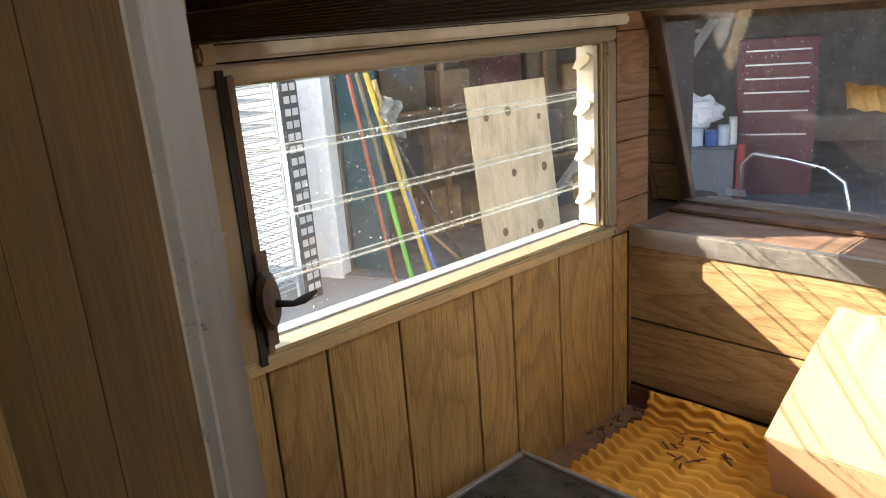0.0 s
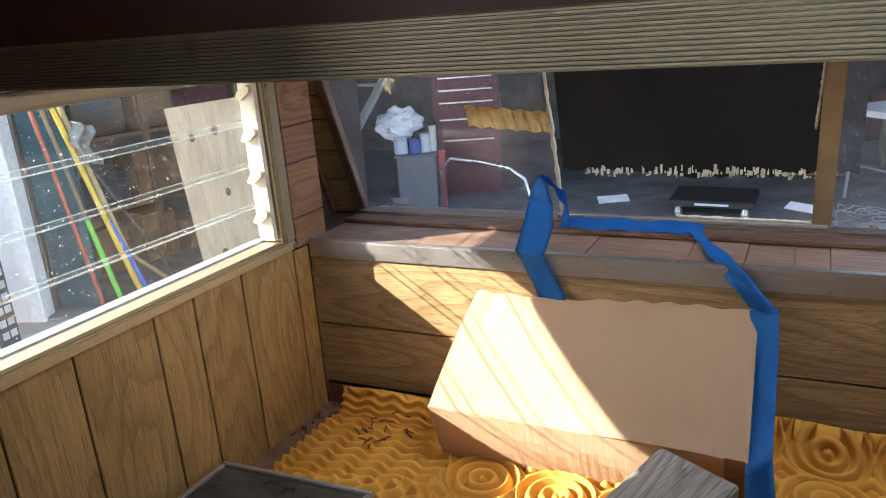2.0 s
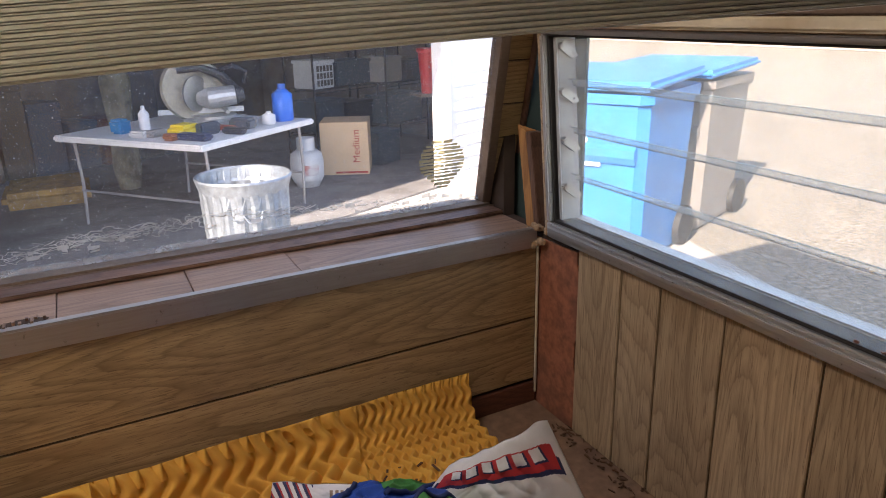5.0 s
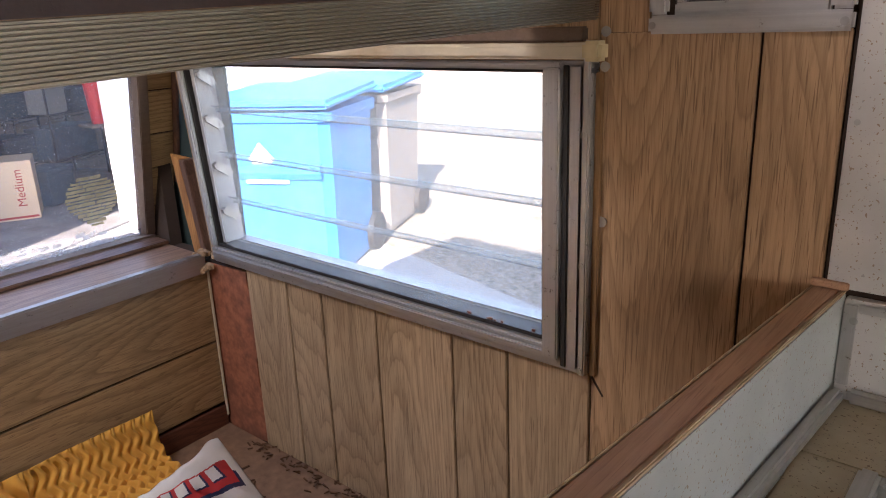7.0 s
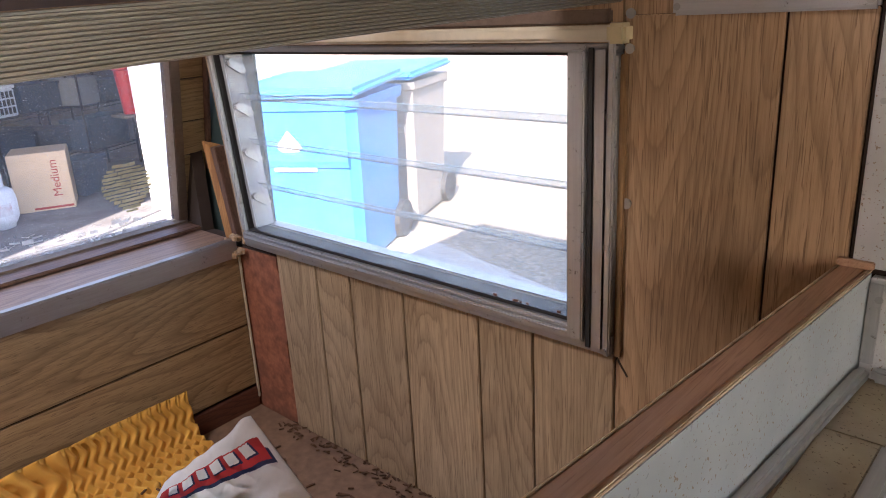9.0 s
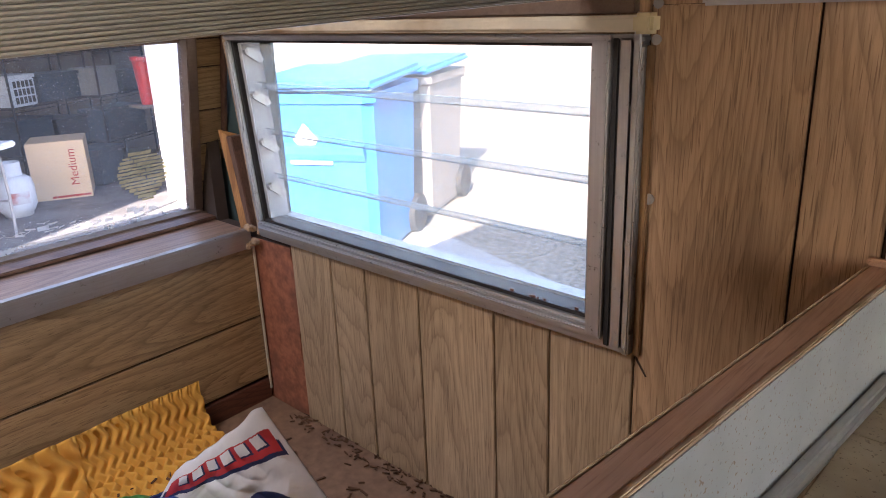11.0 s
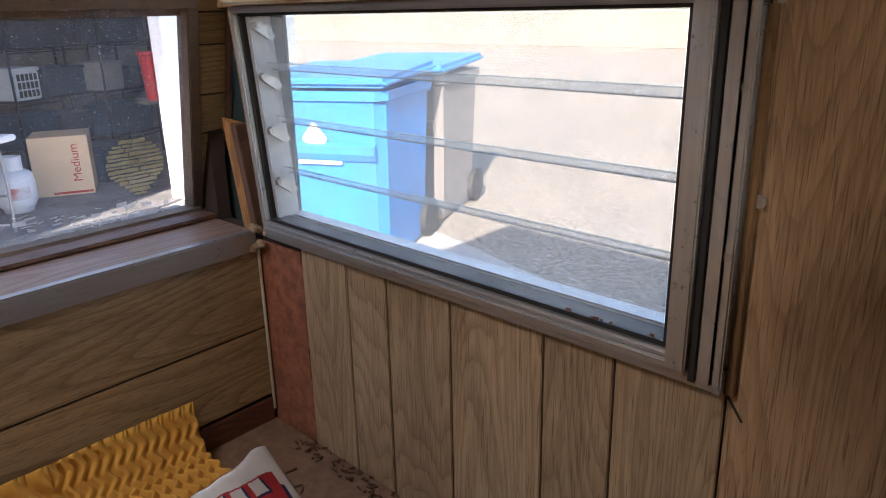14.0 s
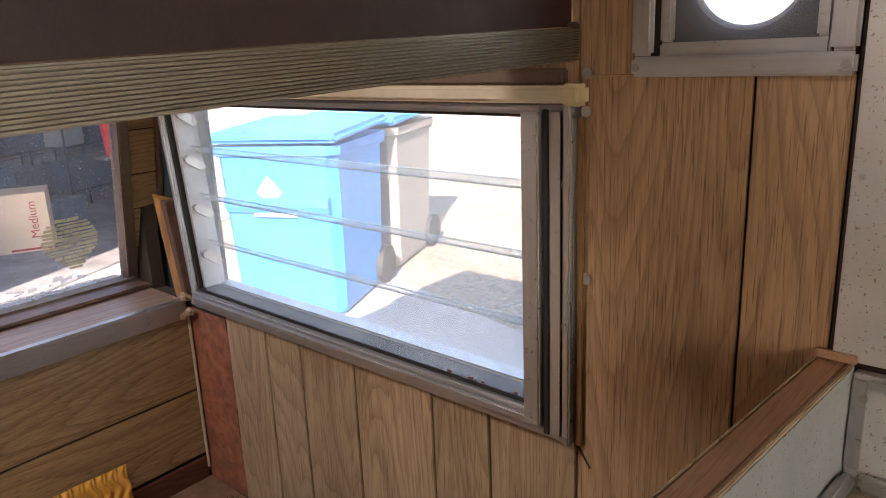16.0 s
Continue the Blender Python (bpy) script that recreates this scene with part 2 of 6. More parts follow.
BLUE_TAPE = plain("blue_masking_tape", (0.012, 0.17, 0.52), 0.55, vary=0.1, scale=40, bumpy=0.3)
GLASS = pane("louvre_glass", (0.97, 0.985, 0.975), 0.05, 0.012, 0.60)
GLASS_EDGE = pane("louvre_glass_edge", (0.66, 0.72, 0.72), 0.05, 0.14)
# copy of the edge glass with the right window's shade in its tint
GLASS_EDGE_SHADED = pane("shaded_louvre_edge", (0.35, 0.36, 0.36), 0.03, 0.10)
# dirt and specks; the haze also paints in reflection that lifts the dark garage
ACRYLIC = pane("dirty_glare_acrylic", (0.93, 0.94, 0.96), 0.05, 0.045, 0.50)
SCREEN = pane("insect_screen", (0.86, 0.86, 0.86), 0.0, 0.13, 0.0, (0.75, 0.75, 0.72), 0.05)
LOUVRE_LAP = pane("dusty_louvre_lap", (0.95, 0.96, 0.96), 0.04, 0.16, 0.3, (0.78, 0.78, 0.76))
GLASS_DUSTY = pane("dusty_louvre_glass", (0.95, 0.96, 0.96), 0.05, 0.07, 0.3)
RESIDUE_BASE = pane("glue_residue", (0.95, 0.95, 0.95), 0.03, 0.6, 0.0, (0.75, 0.72, 0.66))
GOLD_TAPE = plain("old_gold_tape", (0.50, 0.34, 0.13), 0.28, 0.55, vary=0.35, scale=45, bumpy=0.6, dirt=(0.75, 0.62, 0.36))


# ---- building helpers ----
def part(name, bm, material, parent=None, label="", smooth=False):
    """Links a bmesh as one mesh object, under a thing or part where one is given."""
    me = bpy.data.meshes.new(name)
    bmesh.ops.recalc_face_normals(bm, faces=bm.faces)
    bm.to_mesh(me)
    bm.free()
    for m in material if isinstance(material, (list, tuple)) else (material,):
        me.materials.append(m)
    if smooth:
        for p in me.polygons:
            p.use_smooth = True
    ob = new(name, me)
    if parent:
        ob.parent = parent
        ob.matrix_parent_inverse = parent.matrix_basis.inverted()
    if label:
        tagged(ob, label)
    return ob


def empty(name, at=(0, 0, 0), **tags):
    ob = new(name)
    ob.location = at
    ob.matrix_basis = Matrix.Translation(at)
    return tagged(ob, **tags)


def box(x0, x1, y0, y1, z0, z1, bevel=0.0, bm=None, warp=None):
    bm = bm or bmesh.new()
    made = bmesh.ops.create_cube(bm, size=1)["verts"]
    for v in made:
        v.co = ((x0 + x1) / 2 + v.co.x * (x1 - x0), (y0 + y1) / 2 + v.co.y * (y1 - y0), (z0 + z1) / 2 + v.co.z * (z1 - z0))
    if bevel:
        es = {e for v in made for e in v.link_edges}
        made = bmesh.ops.bevel(bm, geom=list(es), offset=bevel, segments=2, affect="EDGES", clamp_overlap=True)["verts"]
    if warp:
        for v in bm.verts if bevel else made:
            v.co = warp(v.co)
    return bm


def prism(outline, axis, a, b, bm=None):
    """An outline of (p, q) pairs pushed along an axis from a to b."""
    bm = bm or bmesh.new()
    def at(p, q, r):
        return ((r, p, q), (p, r, q), (p, q, r))[axis]
    lo = [bm.verts.new(at(p, q, a)) for p, q in outline]
    hi = [bm.verts.new(at(p, q, b)) for p, q in outline]
    bm.faces.new(lo)
    bm.faces.new(hi[::-1])
    for i in range(len(outline)):
        j = (i + 1) % len(outline)
        bm.faces.new((lo[i], lo[j], hi[j], hi[i]))
    return bm


def rod(points, radius, sides=8, bm=None, closed=False):
    """A round bar along points."""
    bm = bm or bmesh.new()
    rings = []
    pts = [Vector(p) for p in points]
    for i, p in enumerate(pts):
        d = (pts[min(i + 1, len(pts) - 1)] - pts[max(i - 1, 0)]).normalized()
        u = d.orthogonal().normalized() if not rings else (ref - d * ref.dot(d)).normalized()
        ref = u
        w = d.cross(u)
        r = radius[i] if isinstance(radius, (list, tuple)) else radius
        rings.append([bm.verts.new(p + r * (math.cos(a) * u + math.sin(a) * w)) for a in (2 * math.pi * k / sides for k in range(sides))])
    for a, b in zip(rings, rings[1:]):
        for k in range(sides):
            bm.faces.new((a[k], a[(k + 1) % sides], b[(k + 1) % sides], b[k]))
    bm.faces.new(rings[0][::-1])
    bm.faces.new(rings[-1])
    return bm


def lathe(profile, at=(0, 0, 0), sides=24, bm=None):
    """A turned form about z from (radius, height) pairs."""
    bm = bm or bmesh.new()
    rings = []
    for r, h in profile:
        rings.append([bm.verts.new((at[0] + r * math.cos(2 * math.pi * k / sides), at[1] + r * math.sin(2 * math.pi * k / sides), at[2] + h)) for k in range(sides)])
    for a, b in zip(rings, rings[1:]):
        for k in range(sides):
            bm.faces.new((a[k], a[(k + 1) % sides], b[(k + 1) % sides], b[k]))
    bm.faces.new(rings[0][::-1])
    bm.faces.new(rings[-1])
    return bm


def sheet(nu, nv, f, thick=0.0, pick=None):
    """A grid of nu by nv faces whose places come from f(u, v)."""
    bm = bmesh.new()
    g = [[bm.verts.new(f(i / nu, j / nv)) for j in range(nv + 1)] for i in range(nu + 1)]
    for i in range(nu):
        for j in range(nv):
            face = bm.faces.new((g[i][j], g[i + 1][j], g[i + 1][j + 1], g[i][j + 1]))
            if pick:
                face.material_index = pick((i + 0.5) / nu, (j + 0.5) / nv)
    if thick:
        bmesh.ops.solidify(bm, geom=bm.faces[:], thickness=thick)
    return bm


def plank(name, x0, x1, y0, y1, z0, z1, material, parent, bevel=0.0012, warp=None, label=""):
    """A board whose origin is its own middle, so that its figure starts there."""
    mid = Vector(((x0 + x1) / 2, (y0 + y1) / 2, (z0 + z1) / 2))
    bm = box(x0, x1, y0, y1, z0, z1, bevel)
    if warp:
        for v in bm.verts:
            v.co = warp(v.co)
        mid = Vector(warp(mid))
    bmesh.ops.translate(bm, verts=bm.verts, vec=-mid)
    ob = part(name, bm, material, parent, label)
    ob.location = mid
    return ob


def screw(at, normal_axis, parent=None, r=0.005, name="screw"):
    bm = bmesh.new()
    m = {"y": pose(*at, 90), "x": pose(*at, 0, 90), "z": pose(*at)}[normal_axis]
    bmesh.ops.create_cone(bm, cap_ends=True, segments=10, radius1=r, radius2=r * 0.7, depth=r * 0.8, matrix=m)
    return part(name, bm, STEEL, parent)


LW, RW = 0.795, -1.281          # side walls, inner faces
DECK = 0.477                    # top of the bed platform
LEDGE = 0.870                   # top of the ledge under the front window


def front(y, back=0.0):
    """x of the front panel at y, plus a distance behind it."""
    return 1.299 - 0.0554 * y + back


def lean(y, z, out=0.0):
    """x of the leaning front window's plane at y and z."""
    return 1.8983 - 0.0554 * y - 0.43 * z + out


def on_front(co):
    return Vector((front(co.y, co.x), co.y, co.z))


def on_lean(co):
    return Vector((lean(co.y, co.z, co.x), co.y, co.z))


# ---- shell of the trailer ----
wall_left = empty("wall_left", label="oak-printed panel wall below a louvred window", category="wall", kind="structure")
wall_right = empty("wall_right", label="greyed oak-printed panel wall round a louvred window", category="wall", kind="structure")
wall_front = empty("wall_front", label="level oak-printed boards under the front window ledge", category="wall", kind="structure")
wall_back = empty("wall_back", label="plain wood panel wall closing the trailer", category="wall", kind="structure")


def holed(parent, side, x0, x1, z0, z1, hx0, hx1, hz0, hz1, y0, y1, material):
    for a in ((x0, hx0, z0, z1), (hx1, x1, z0, z1), (hx0, hx1, z0, hz0), (hx0, hx1, hz1, z1)):
        part("wall_backing", box(a[0], a[1], y0, y1, a[2], a[3]), material, parent)


SHELL = plain("white_trailer_skin", (0.7, 0.7, 0.68), 0.4)
holed(wall_left, 1, -2.3, 1.325, 0.0, 2.05, 0.452, 1.172, 0.888, 1.228, LW + 0.007, LW + 0.035, GAP_SHADE)
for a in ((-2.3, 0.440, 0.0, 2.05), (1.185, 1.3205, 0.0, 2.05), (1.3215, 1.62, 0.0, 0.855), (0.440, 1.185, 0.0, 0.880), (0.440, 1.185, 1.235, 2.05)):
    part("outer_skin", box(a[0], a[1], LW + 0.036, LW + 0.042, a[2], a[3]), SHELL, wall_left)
part("wall_backing", box(1.325, 1.62, LW + 0.007, LW + 0.035, 0.0, 0.855), GAP_SHADE, wall_left)
# wall kept past the leaning nose, out of view, to shade the stone guard
part("wall_backing", box(1.325, 1.62, LW + 0.078, LW + 0.083, 0.8555, 2.05), GAP_SHADE, wall_left)
# dark floor piece added to stop sky light leaking into the nook
part("nook_floor", box(1.327, 1.60, LW + 0.0, LW + 0.077, 0.857, 0.868), GAP_SHADE, wall_left)
part("wall_return", box(1.321, 1.3245, LW + 0.0075, LW + 0.083, 0.8555, 2.05), GAP_SHADE, wall_left)
part("outer_skin", box(1.3215, 1.62, LW + 0.084, LW + 0.090, 0.8555, 2.05), SHELL, wall_left)
# unseen hood added to keep sun off the head of the left window
part("drip_hood", prism([(LW + 0.043, 1.335), (LW + 0.20, 1.275), (LW + 0.205, 1.283), (LW + 0.043, 1.345)], 0, 0.30, 1.35), SHELL, wall_left)
# right wall: the vent opening lies in its own strip
# the unseen gap from x -1.6 to -0.9 is added to let daylight in
for a in ((-2.3, -1.6, 0.0, 2.05), (-1.6, -0.9, 1.98, 2.05), (-1.6, -0.9, 0.0, 0.05), (-0.9, 0.245, 0.0, 2.05), (0.395, 0.545, 0.0, 2.05), (0.245, 0.395, 0.0, 1.305), (0.245, 0.395, 1.455, 2.05), (0.545, 1.345, 0.0, 0.895), (0.545, 1.345, 1.250, 2.05), (1.345, 1.52, 0.0, 0.86), (1.52, 1.68, 0.0, 2.05), (1.345, 1.52, 1.26, 2.05)):
    part("wall_backing", box(a[0], a[1], RW - 0.035, RW - 0.007, a[2], a[3]), GAP_SHADE, wall_right)
part("outer_skin", box(1.30, 1.75, RW - 0.056, RW - 0.050, 0.80, 1.40), plain("teal_insulation", (0.03, 0.06, 0.055), 0.8), wall_right)
floor = tagged(part("floor", box(-2.3, 1.62, RW, LW, -0.02, 0.03), plain("brown_lino", (0.16, 0.11, 0.07), 0.5)), "worn brown trailer floor under the bed platform", "floor", kind="structure")
# the hole over the bed is unseen, added to go with the fill lamp
bm = box(-2.3, 0.77, RW - 0.05, LW + 0.05, 2.0, 2.05)
box(1.19, 1.62, RW - 0.05, LW + 0.05, 2.0, 2.05, 0, bm)
box(0.77, 1.19, RW - 0.05, -0.51, 2.0, 2.05, 0, bm)
box(0.77, 1.19, -0.09, LW + 0.05, 2.0, 2.05, 0, bm)
ceiling = tagged(part("ceiling", bm, plain("cream_ceiling", (0.62, 0.56, 0.45), 0.6)), "plain cream trailer ceiling with an added hole for light", "ceiling", kind="structure")
for a in ((RW, -0.85, 0, 2.05), (0.35, LW, 0, 2.05), (-0.85, 0.35, 0, 1.0), (-0.85, 0.35, 1.75, 2.05)):
    part("wall_panel", box(-2.34, -2.3, a[0], a[1], a[2], a[3]), OAK_UP, wall_back)
# unseen pane in an opening added to light the inside from behind
added_rear_pane = tagged(part("window_rear", box(-2.325, -2.32, -0.85, 0.35, 1.0, 1.75), GLASS), "clear unseen rear pane behind the walk, added to let light in", "window", kind="structure")

# planks of the left wall, with dark grooves between them
xs = [0.10, 0.215, 0.335, 0.453, 0.544, 0.671, 0.824, 0.914, 1.039, 1.200, 1.252, 1.40]
for a, b in zip(xs, xs[1:]):
    top = 0.868 if 0.40 < a < 1.19 else 0.858 if a > 1.19 else 1.99
    y = LW
    x1 = min(b, front(LW) - 0.001)
    if x1 > a + 0.02:
        plank("plank", a + 0.0016, x1 - 0.0016, y, y + 0.006, 0.05, top, OAK_WARM_LIT, wall_left)
for a, b in ((-2.3, -1.6), (-1.6, -0.9), (-0.9, -0.2), (-0.2, 0.098)):
    plank("plank", a + 0.0016, b - 0.0016, LW, LW + 0.006, 0.05, 1.99, OAK_WARM_LIT, wall_left)
# reddish boards with level joints between the side window and the front window
for z0, z1 in ((0.862, 0.925), (0.927, 1.04), (1.042, 1.115), (1.117, 1.24), (1.242, 1.45)):
    plank("board", 1.212, 1.318, LW - 0.002, LW + 0.005, z0, z1, CEDAR, wall_left, 0.0015)
for x in (0.440, 1.20):
    screw((x, LW - 0.002, 1.058), "y", wall_left)

# planks of the right wall
xs = [0.222, 0.303, 0.480, 0.612, 0.714, 0.877, 1.012, 1.109, 1.234]
for a, b in zip(xs, xs[1:]):
    if a < 0.47:
        pieces = ((0.05, 1.292), (1.47, 1.99)) if b > 0.25 else ((0.05, 1.99),)
    else:
        pieces = ((0.05, 0.872),)
    for z0, z1 in pieces:
        plank("plank", a + 0.0016, b - 0.0016, RW - 0.006, RW, z0, z1, OAK_UP if a < 0.47 else OAK_GREY, wall_right)
part("plank", box(0.420, 0.4788, RW - 0.006, RW, 1.2925, 1.99), OAK_UP, wall_right)
part("plank", box(0.4812, 1.52, RW - 0.006, RW, 1.262, 1.99), OAK_UP, wall_right)
for a, b in ((-2.3, -1.95), (-1.95, -1.6)):
    plank("plank", a + 0.0016, b - 0.0016, RW - 0.006, RW, 0.05, 1.99, OAK_UP, wall_right)
# bare plywood strip with a torn edge beside the front corner
random.seed(4)
edge = [(1.233 + random.uniform(-0.006, 0.010), DECK + k * (0.855 - DECK) / 16) for k in range(17)]
part("bare_plywood", prism([(1.40, DECK - 0.02), *edge, (1.40, 0.85)], 1, RW - 0.0065, RW - 0.003), RED_PLY, wall_right, "bare reddish plywood with a torn edge")
screw((0.468, RW + 0.002, 1.075), "y", wall_right, 0.007)
part("crack", prism([(0.478, 0.868), (0.482, 0.868), (0.462, 0.840), (0.460, 0.841)], 1, RW - 0.001, RW + 0.0008), GAP_SHADE, wall_right)

# front boards
for z0, z1 in ((0.6775, 0.834), (0.532, 0.6735)):
    plank("board", 0.0, 0.008, RW + 0.004, LW - 0.002, z0, z1, OAK_ALONG, wall_front, warp=on_front)
part("wall_backing", box(0.009, 0.03, RW, LW, 0.0, 0.865, warp=on_front), GAP_SHADE, wall_front)
part("kick_board", box(-0.004, 0.008, RW + 0.004, LW - 0.002, DECK, 0.524, 0.001, warp=on_front), wood("dark_red_board", (0.05, 0.018, 0.01), (0.12, 0.04, 0.022), (0.16, 0.06, 0.03), 1), wall_front)
part("corner_bead", box(-0.007, -0.002, RW + 0.001, RW + 0.006, 0.50, 0.84, 0.001, warp=on_front), CREAM, wall_front)
part("corner_bead", box(-0.005, -0.001, LW - 0.006, LW - 0.001, 0.50, 0.84, 0.001, warp=on_front), OAK_DARK, wall_front)

# upper front wall above the window
part("wall_panel", sheet(4, 4, lambda u, v: Vector((lean(RW + (LW - RW) * u, 1.25 + 0.75 * v, 0.012), RW + (LW - RW) * u, 1.25 + 0.75 * v)), 0.02), OAK_DARK, wall_front)
part("outer_skin", sheet(2, 2, lambda u, v: Vector((front(RW + (LW - RW) * u, 0.27), RW - 0.04 + (LW - RW + 0.08) * u, 0.0 + 0.865 * v)), 0.004), SHELL, wall_front)
# narrow boarded cheeks beside the window, with level joints
def spread(co):
    """The front window and its cheeks are a little wider at the foot than at the head."""
    k = (co.z - 1.065) * (0.12 * min(1.0, max(0.0, (-co.y - 0.6) / 0.62)) - 0.05 * min(1.0, max(0.0, (co.y - 0.3) / 0.47)))
    return Vector((co.x, co.y + k, co.z))


random.seed(12)
for y0, y1 in ((0.796, 0.856), (-1.322, -1.2635)):
    z0 = 0.872
    while z0 < 1.27:
        z1 = z0 + random.choice((0.040, 0.055, 0.075, 0.090))
        plank("board", -0.004, 0.006, y0, y1, z0, z1 - 0.003, OAK_ALONG, wall_front, 0.001, lambda co: on_lean(spread(co)))
        z0 = z1
for y0, y1 in ((0.790, 0.866), (-1.330, -1.255)):
    part("cheek_backing", box(0.0075, 0.013, y0, y1, 0.872, 1.34, 0.0, warp=lambda co: on_lean(spread(co))), GAP_SHADE, wall_front)
TRIM_DARK = wood("dark_trim", (0.05, 0.025, 0.015), (0.13, 0.065, 0.04), (0.18, 0.095, 0.06), 2)
for y0, y1 in ((0.857, 0.868), (-1.3295, -1.3225)):
    part("cheek_trim", box(-0.018, 0.008, y0, y1, 0.872, 1.30, 0.001, warp=lambda co: on_lean(spread(co))), TRIM_DARK, wall_front, "dark leaning trim strip")

# the right wall and the roof end at the leaning nose
def cut_nose(ob):
    bm = bmesh.new()
    bm.from_mesh(ob.data)
    if max(v.co.x + 0.0554 * v.co.y + 0.43 * v.co.z for v in bm.verts) > 1.9333:
        cut_edges = bmesh.ops.bisect_plane(bm, geom=bm.verts[:] + bm.edges[:] + bm.faces[:], plane_co=(1.9333, 0, 0), plane_no=(1, 0.0554, 0.43), clear_outer=True)["geom_cut"]
        bmesh.ops.contextual_create(bm, geom=[e for e in cut_edges if isinstance(e, bmesh.types.BMEdge)])
        bm.to_mesh(ob.data)
    bm.free()


for side in (*wall_right.children, ceiling):
    if side.location.length == 0:
        cut_nose(side)

# ledge of short boards with an aluminium edge
ledge = empty("window_ledge", (front(0), 0, LEDGE), label="worn reddish ledge boards with a metal edge under the front window", category="ledge", kind="structure")
random.seed(8)
ys = [RW + 0.003, -0.783, -0.601, -0.40, -0.205, -0.151, -0.074, 0.02, 0.20, 0.42, LW - 0.003]
for a, b in zip(ys, ys[1:]):
    dz = random.uniform(-0.001, 0.001)
    part("board", box(0.002, 0.30, a + 0.0008, b - 0.0008, LEDGE - 0.014, LEDGE + dz, 0.001, warp=on_front), LEDGE_WOOD, ledge)
part("sill_strip", box(0.132, 0.182, RW + 0.004, LW - 0.004, LEDGE + 0.0015, LEDGE + 0.009, 0.002, warp=on_front), wood("brown_sill_strip", (0.05, 0.022, 0.012), (0.15, 0.07, 0.035), (0.21, 0.11, 0.06), 1, face=2), ledge, "dark brown wood sill strip")
part("sill_rail", box(0.183, 0.226, RW + 0.004, LW - 0.004, LEDGE + 0.0015, LEDGE + 0.014, 0.005, warp=on_front), BRONZE, ledge, "brown metal sill rail")
part("edge_trim", box(-0.006, 0.001, RW + 0.006, LW - 0.003, LEDGE - 0.037, LEDGE + 0.001, 0.0015, warp=on_front), EDGE_ALU, ledge, "dull aluminium edge strip")
part("edge_lip", box(-0.004, 0.012, RW + 0.006, LW - 0.003, LEDGE + 0.0012, LEDGE + 0.003, 0.0005, warp=on_front), EDGE_ALU, ledge)
# ragged flat patch on the ledge paints the dark inside of a chewed hole
outline = [(0.024 + (0.013 + random.uniform(-0.004, 0.004)) * math.sin(2 * math.pi * k / 18), -0.352 + (0.036 + random.uniform(-0.007, 0.007)) * math.cos(2 * math.pi * k / 18)) for k in range(18)]
bm = prism(outline, 2, LEDGE + 0.0012, LEDGE + 0.0022)
for v in bm.verts:
    v.co = on_front(v.co)
part("worn_hole", bm, GAP_SHADE, ledge, "flat dark patch for the shade in a chewed ledge hole")
for k in range(9):
    y = -0.385 + k * 0.008 + random.uniform(-0.003, 0.003)
    bm = box(0.006 + random.uniform(0, 0.02), 0.020 + random.uniform(0, 0.020), y, y + 0.004, LEDGE + 0.0024, LEDGE + random.uniform(0.004, 0.008))
    for v in bm.verts:
        v.co = on_front(v.co)
    part("splinter", bm, LEDGE_WOOD if k % 3 else TRIM_DARK, ledge)

# bed platform
deck = tagged(part("bed_platform", box(0.235, 1.40, RW + 0.001, LW - 0.001, 0.03, DECK), PLATFORM), "stained bare plywood bed platform littered with chips", "platform", kind="structure")


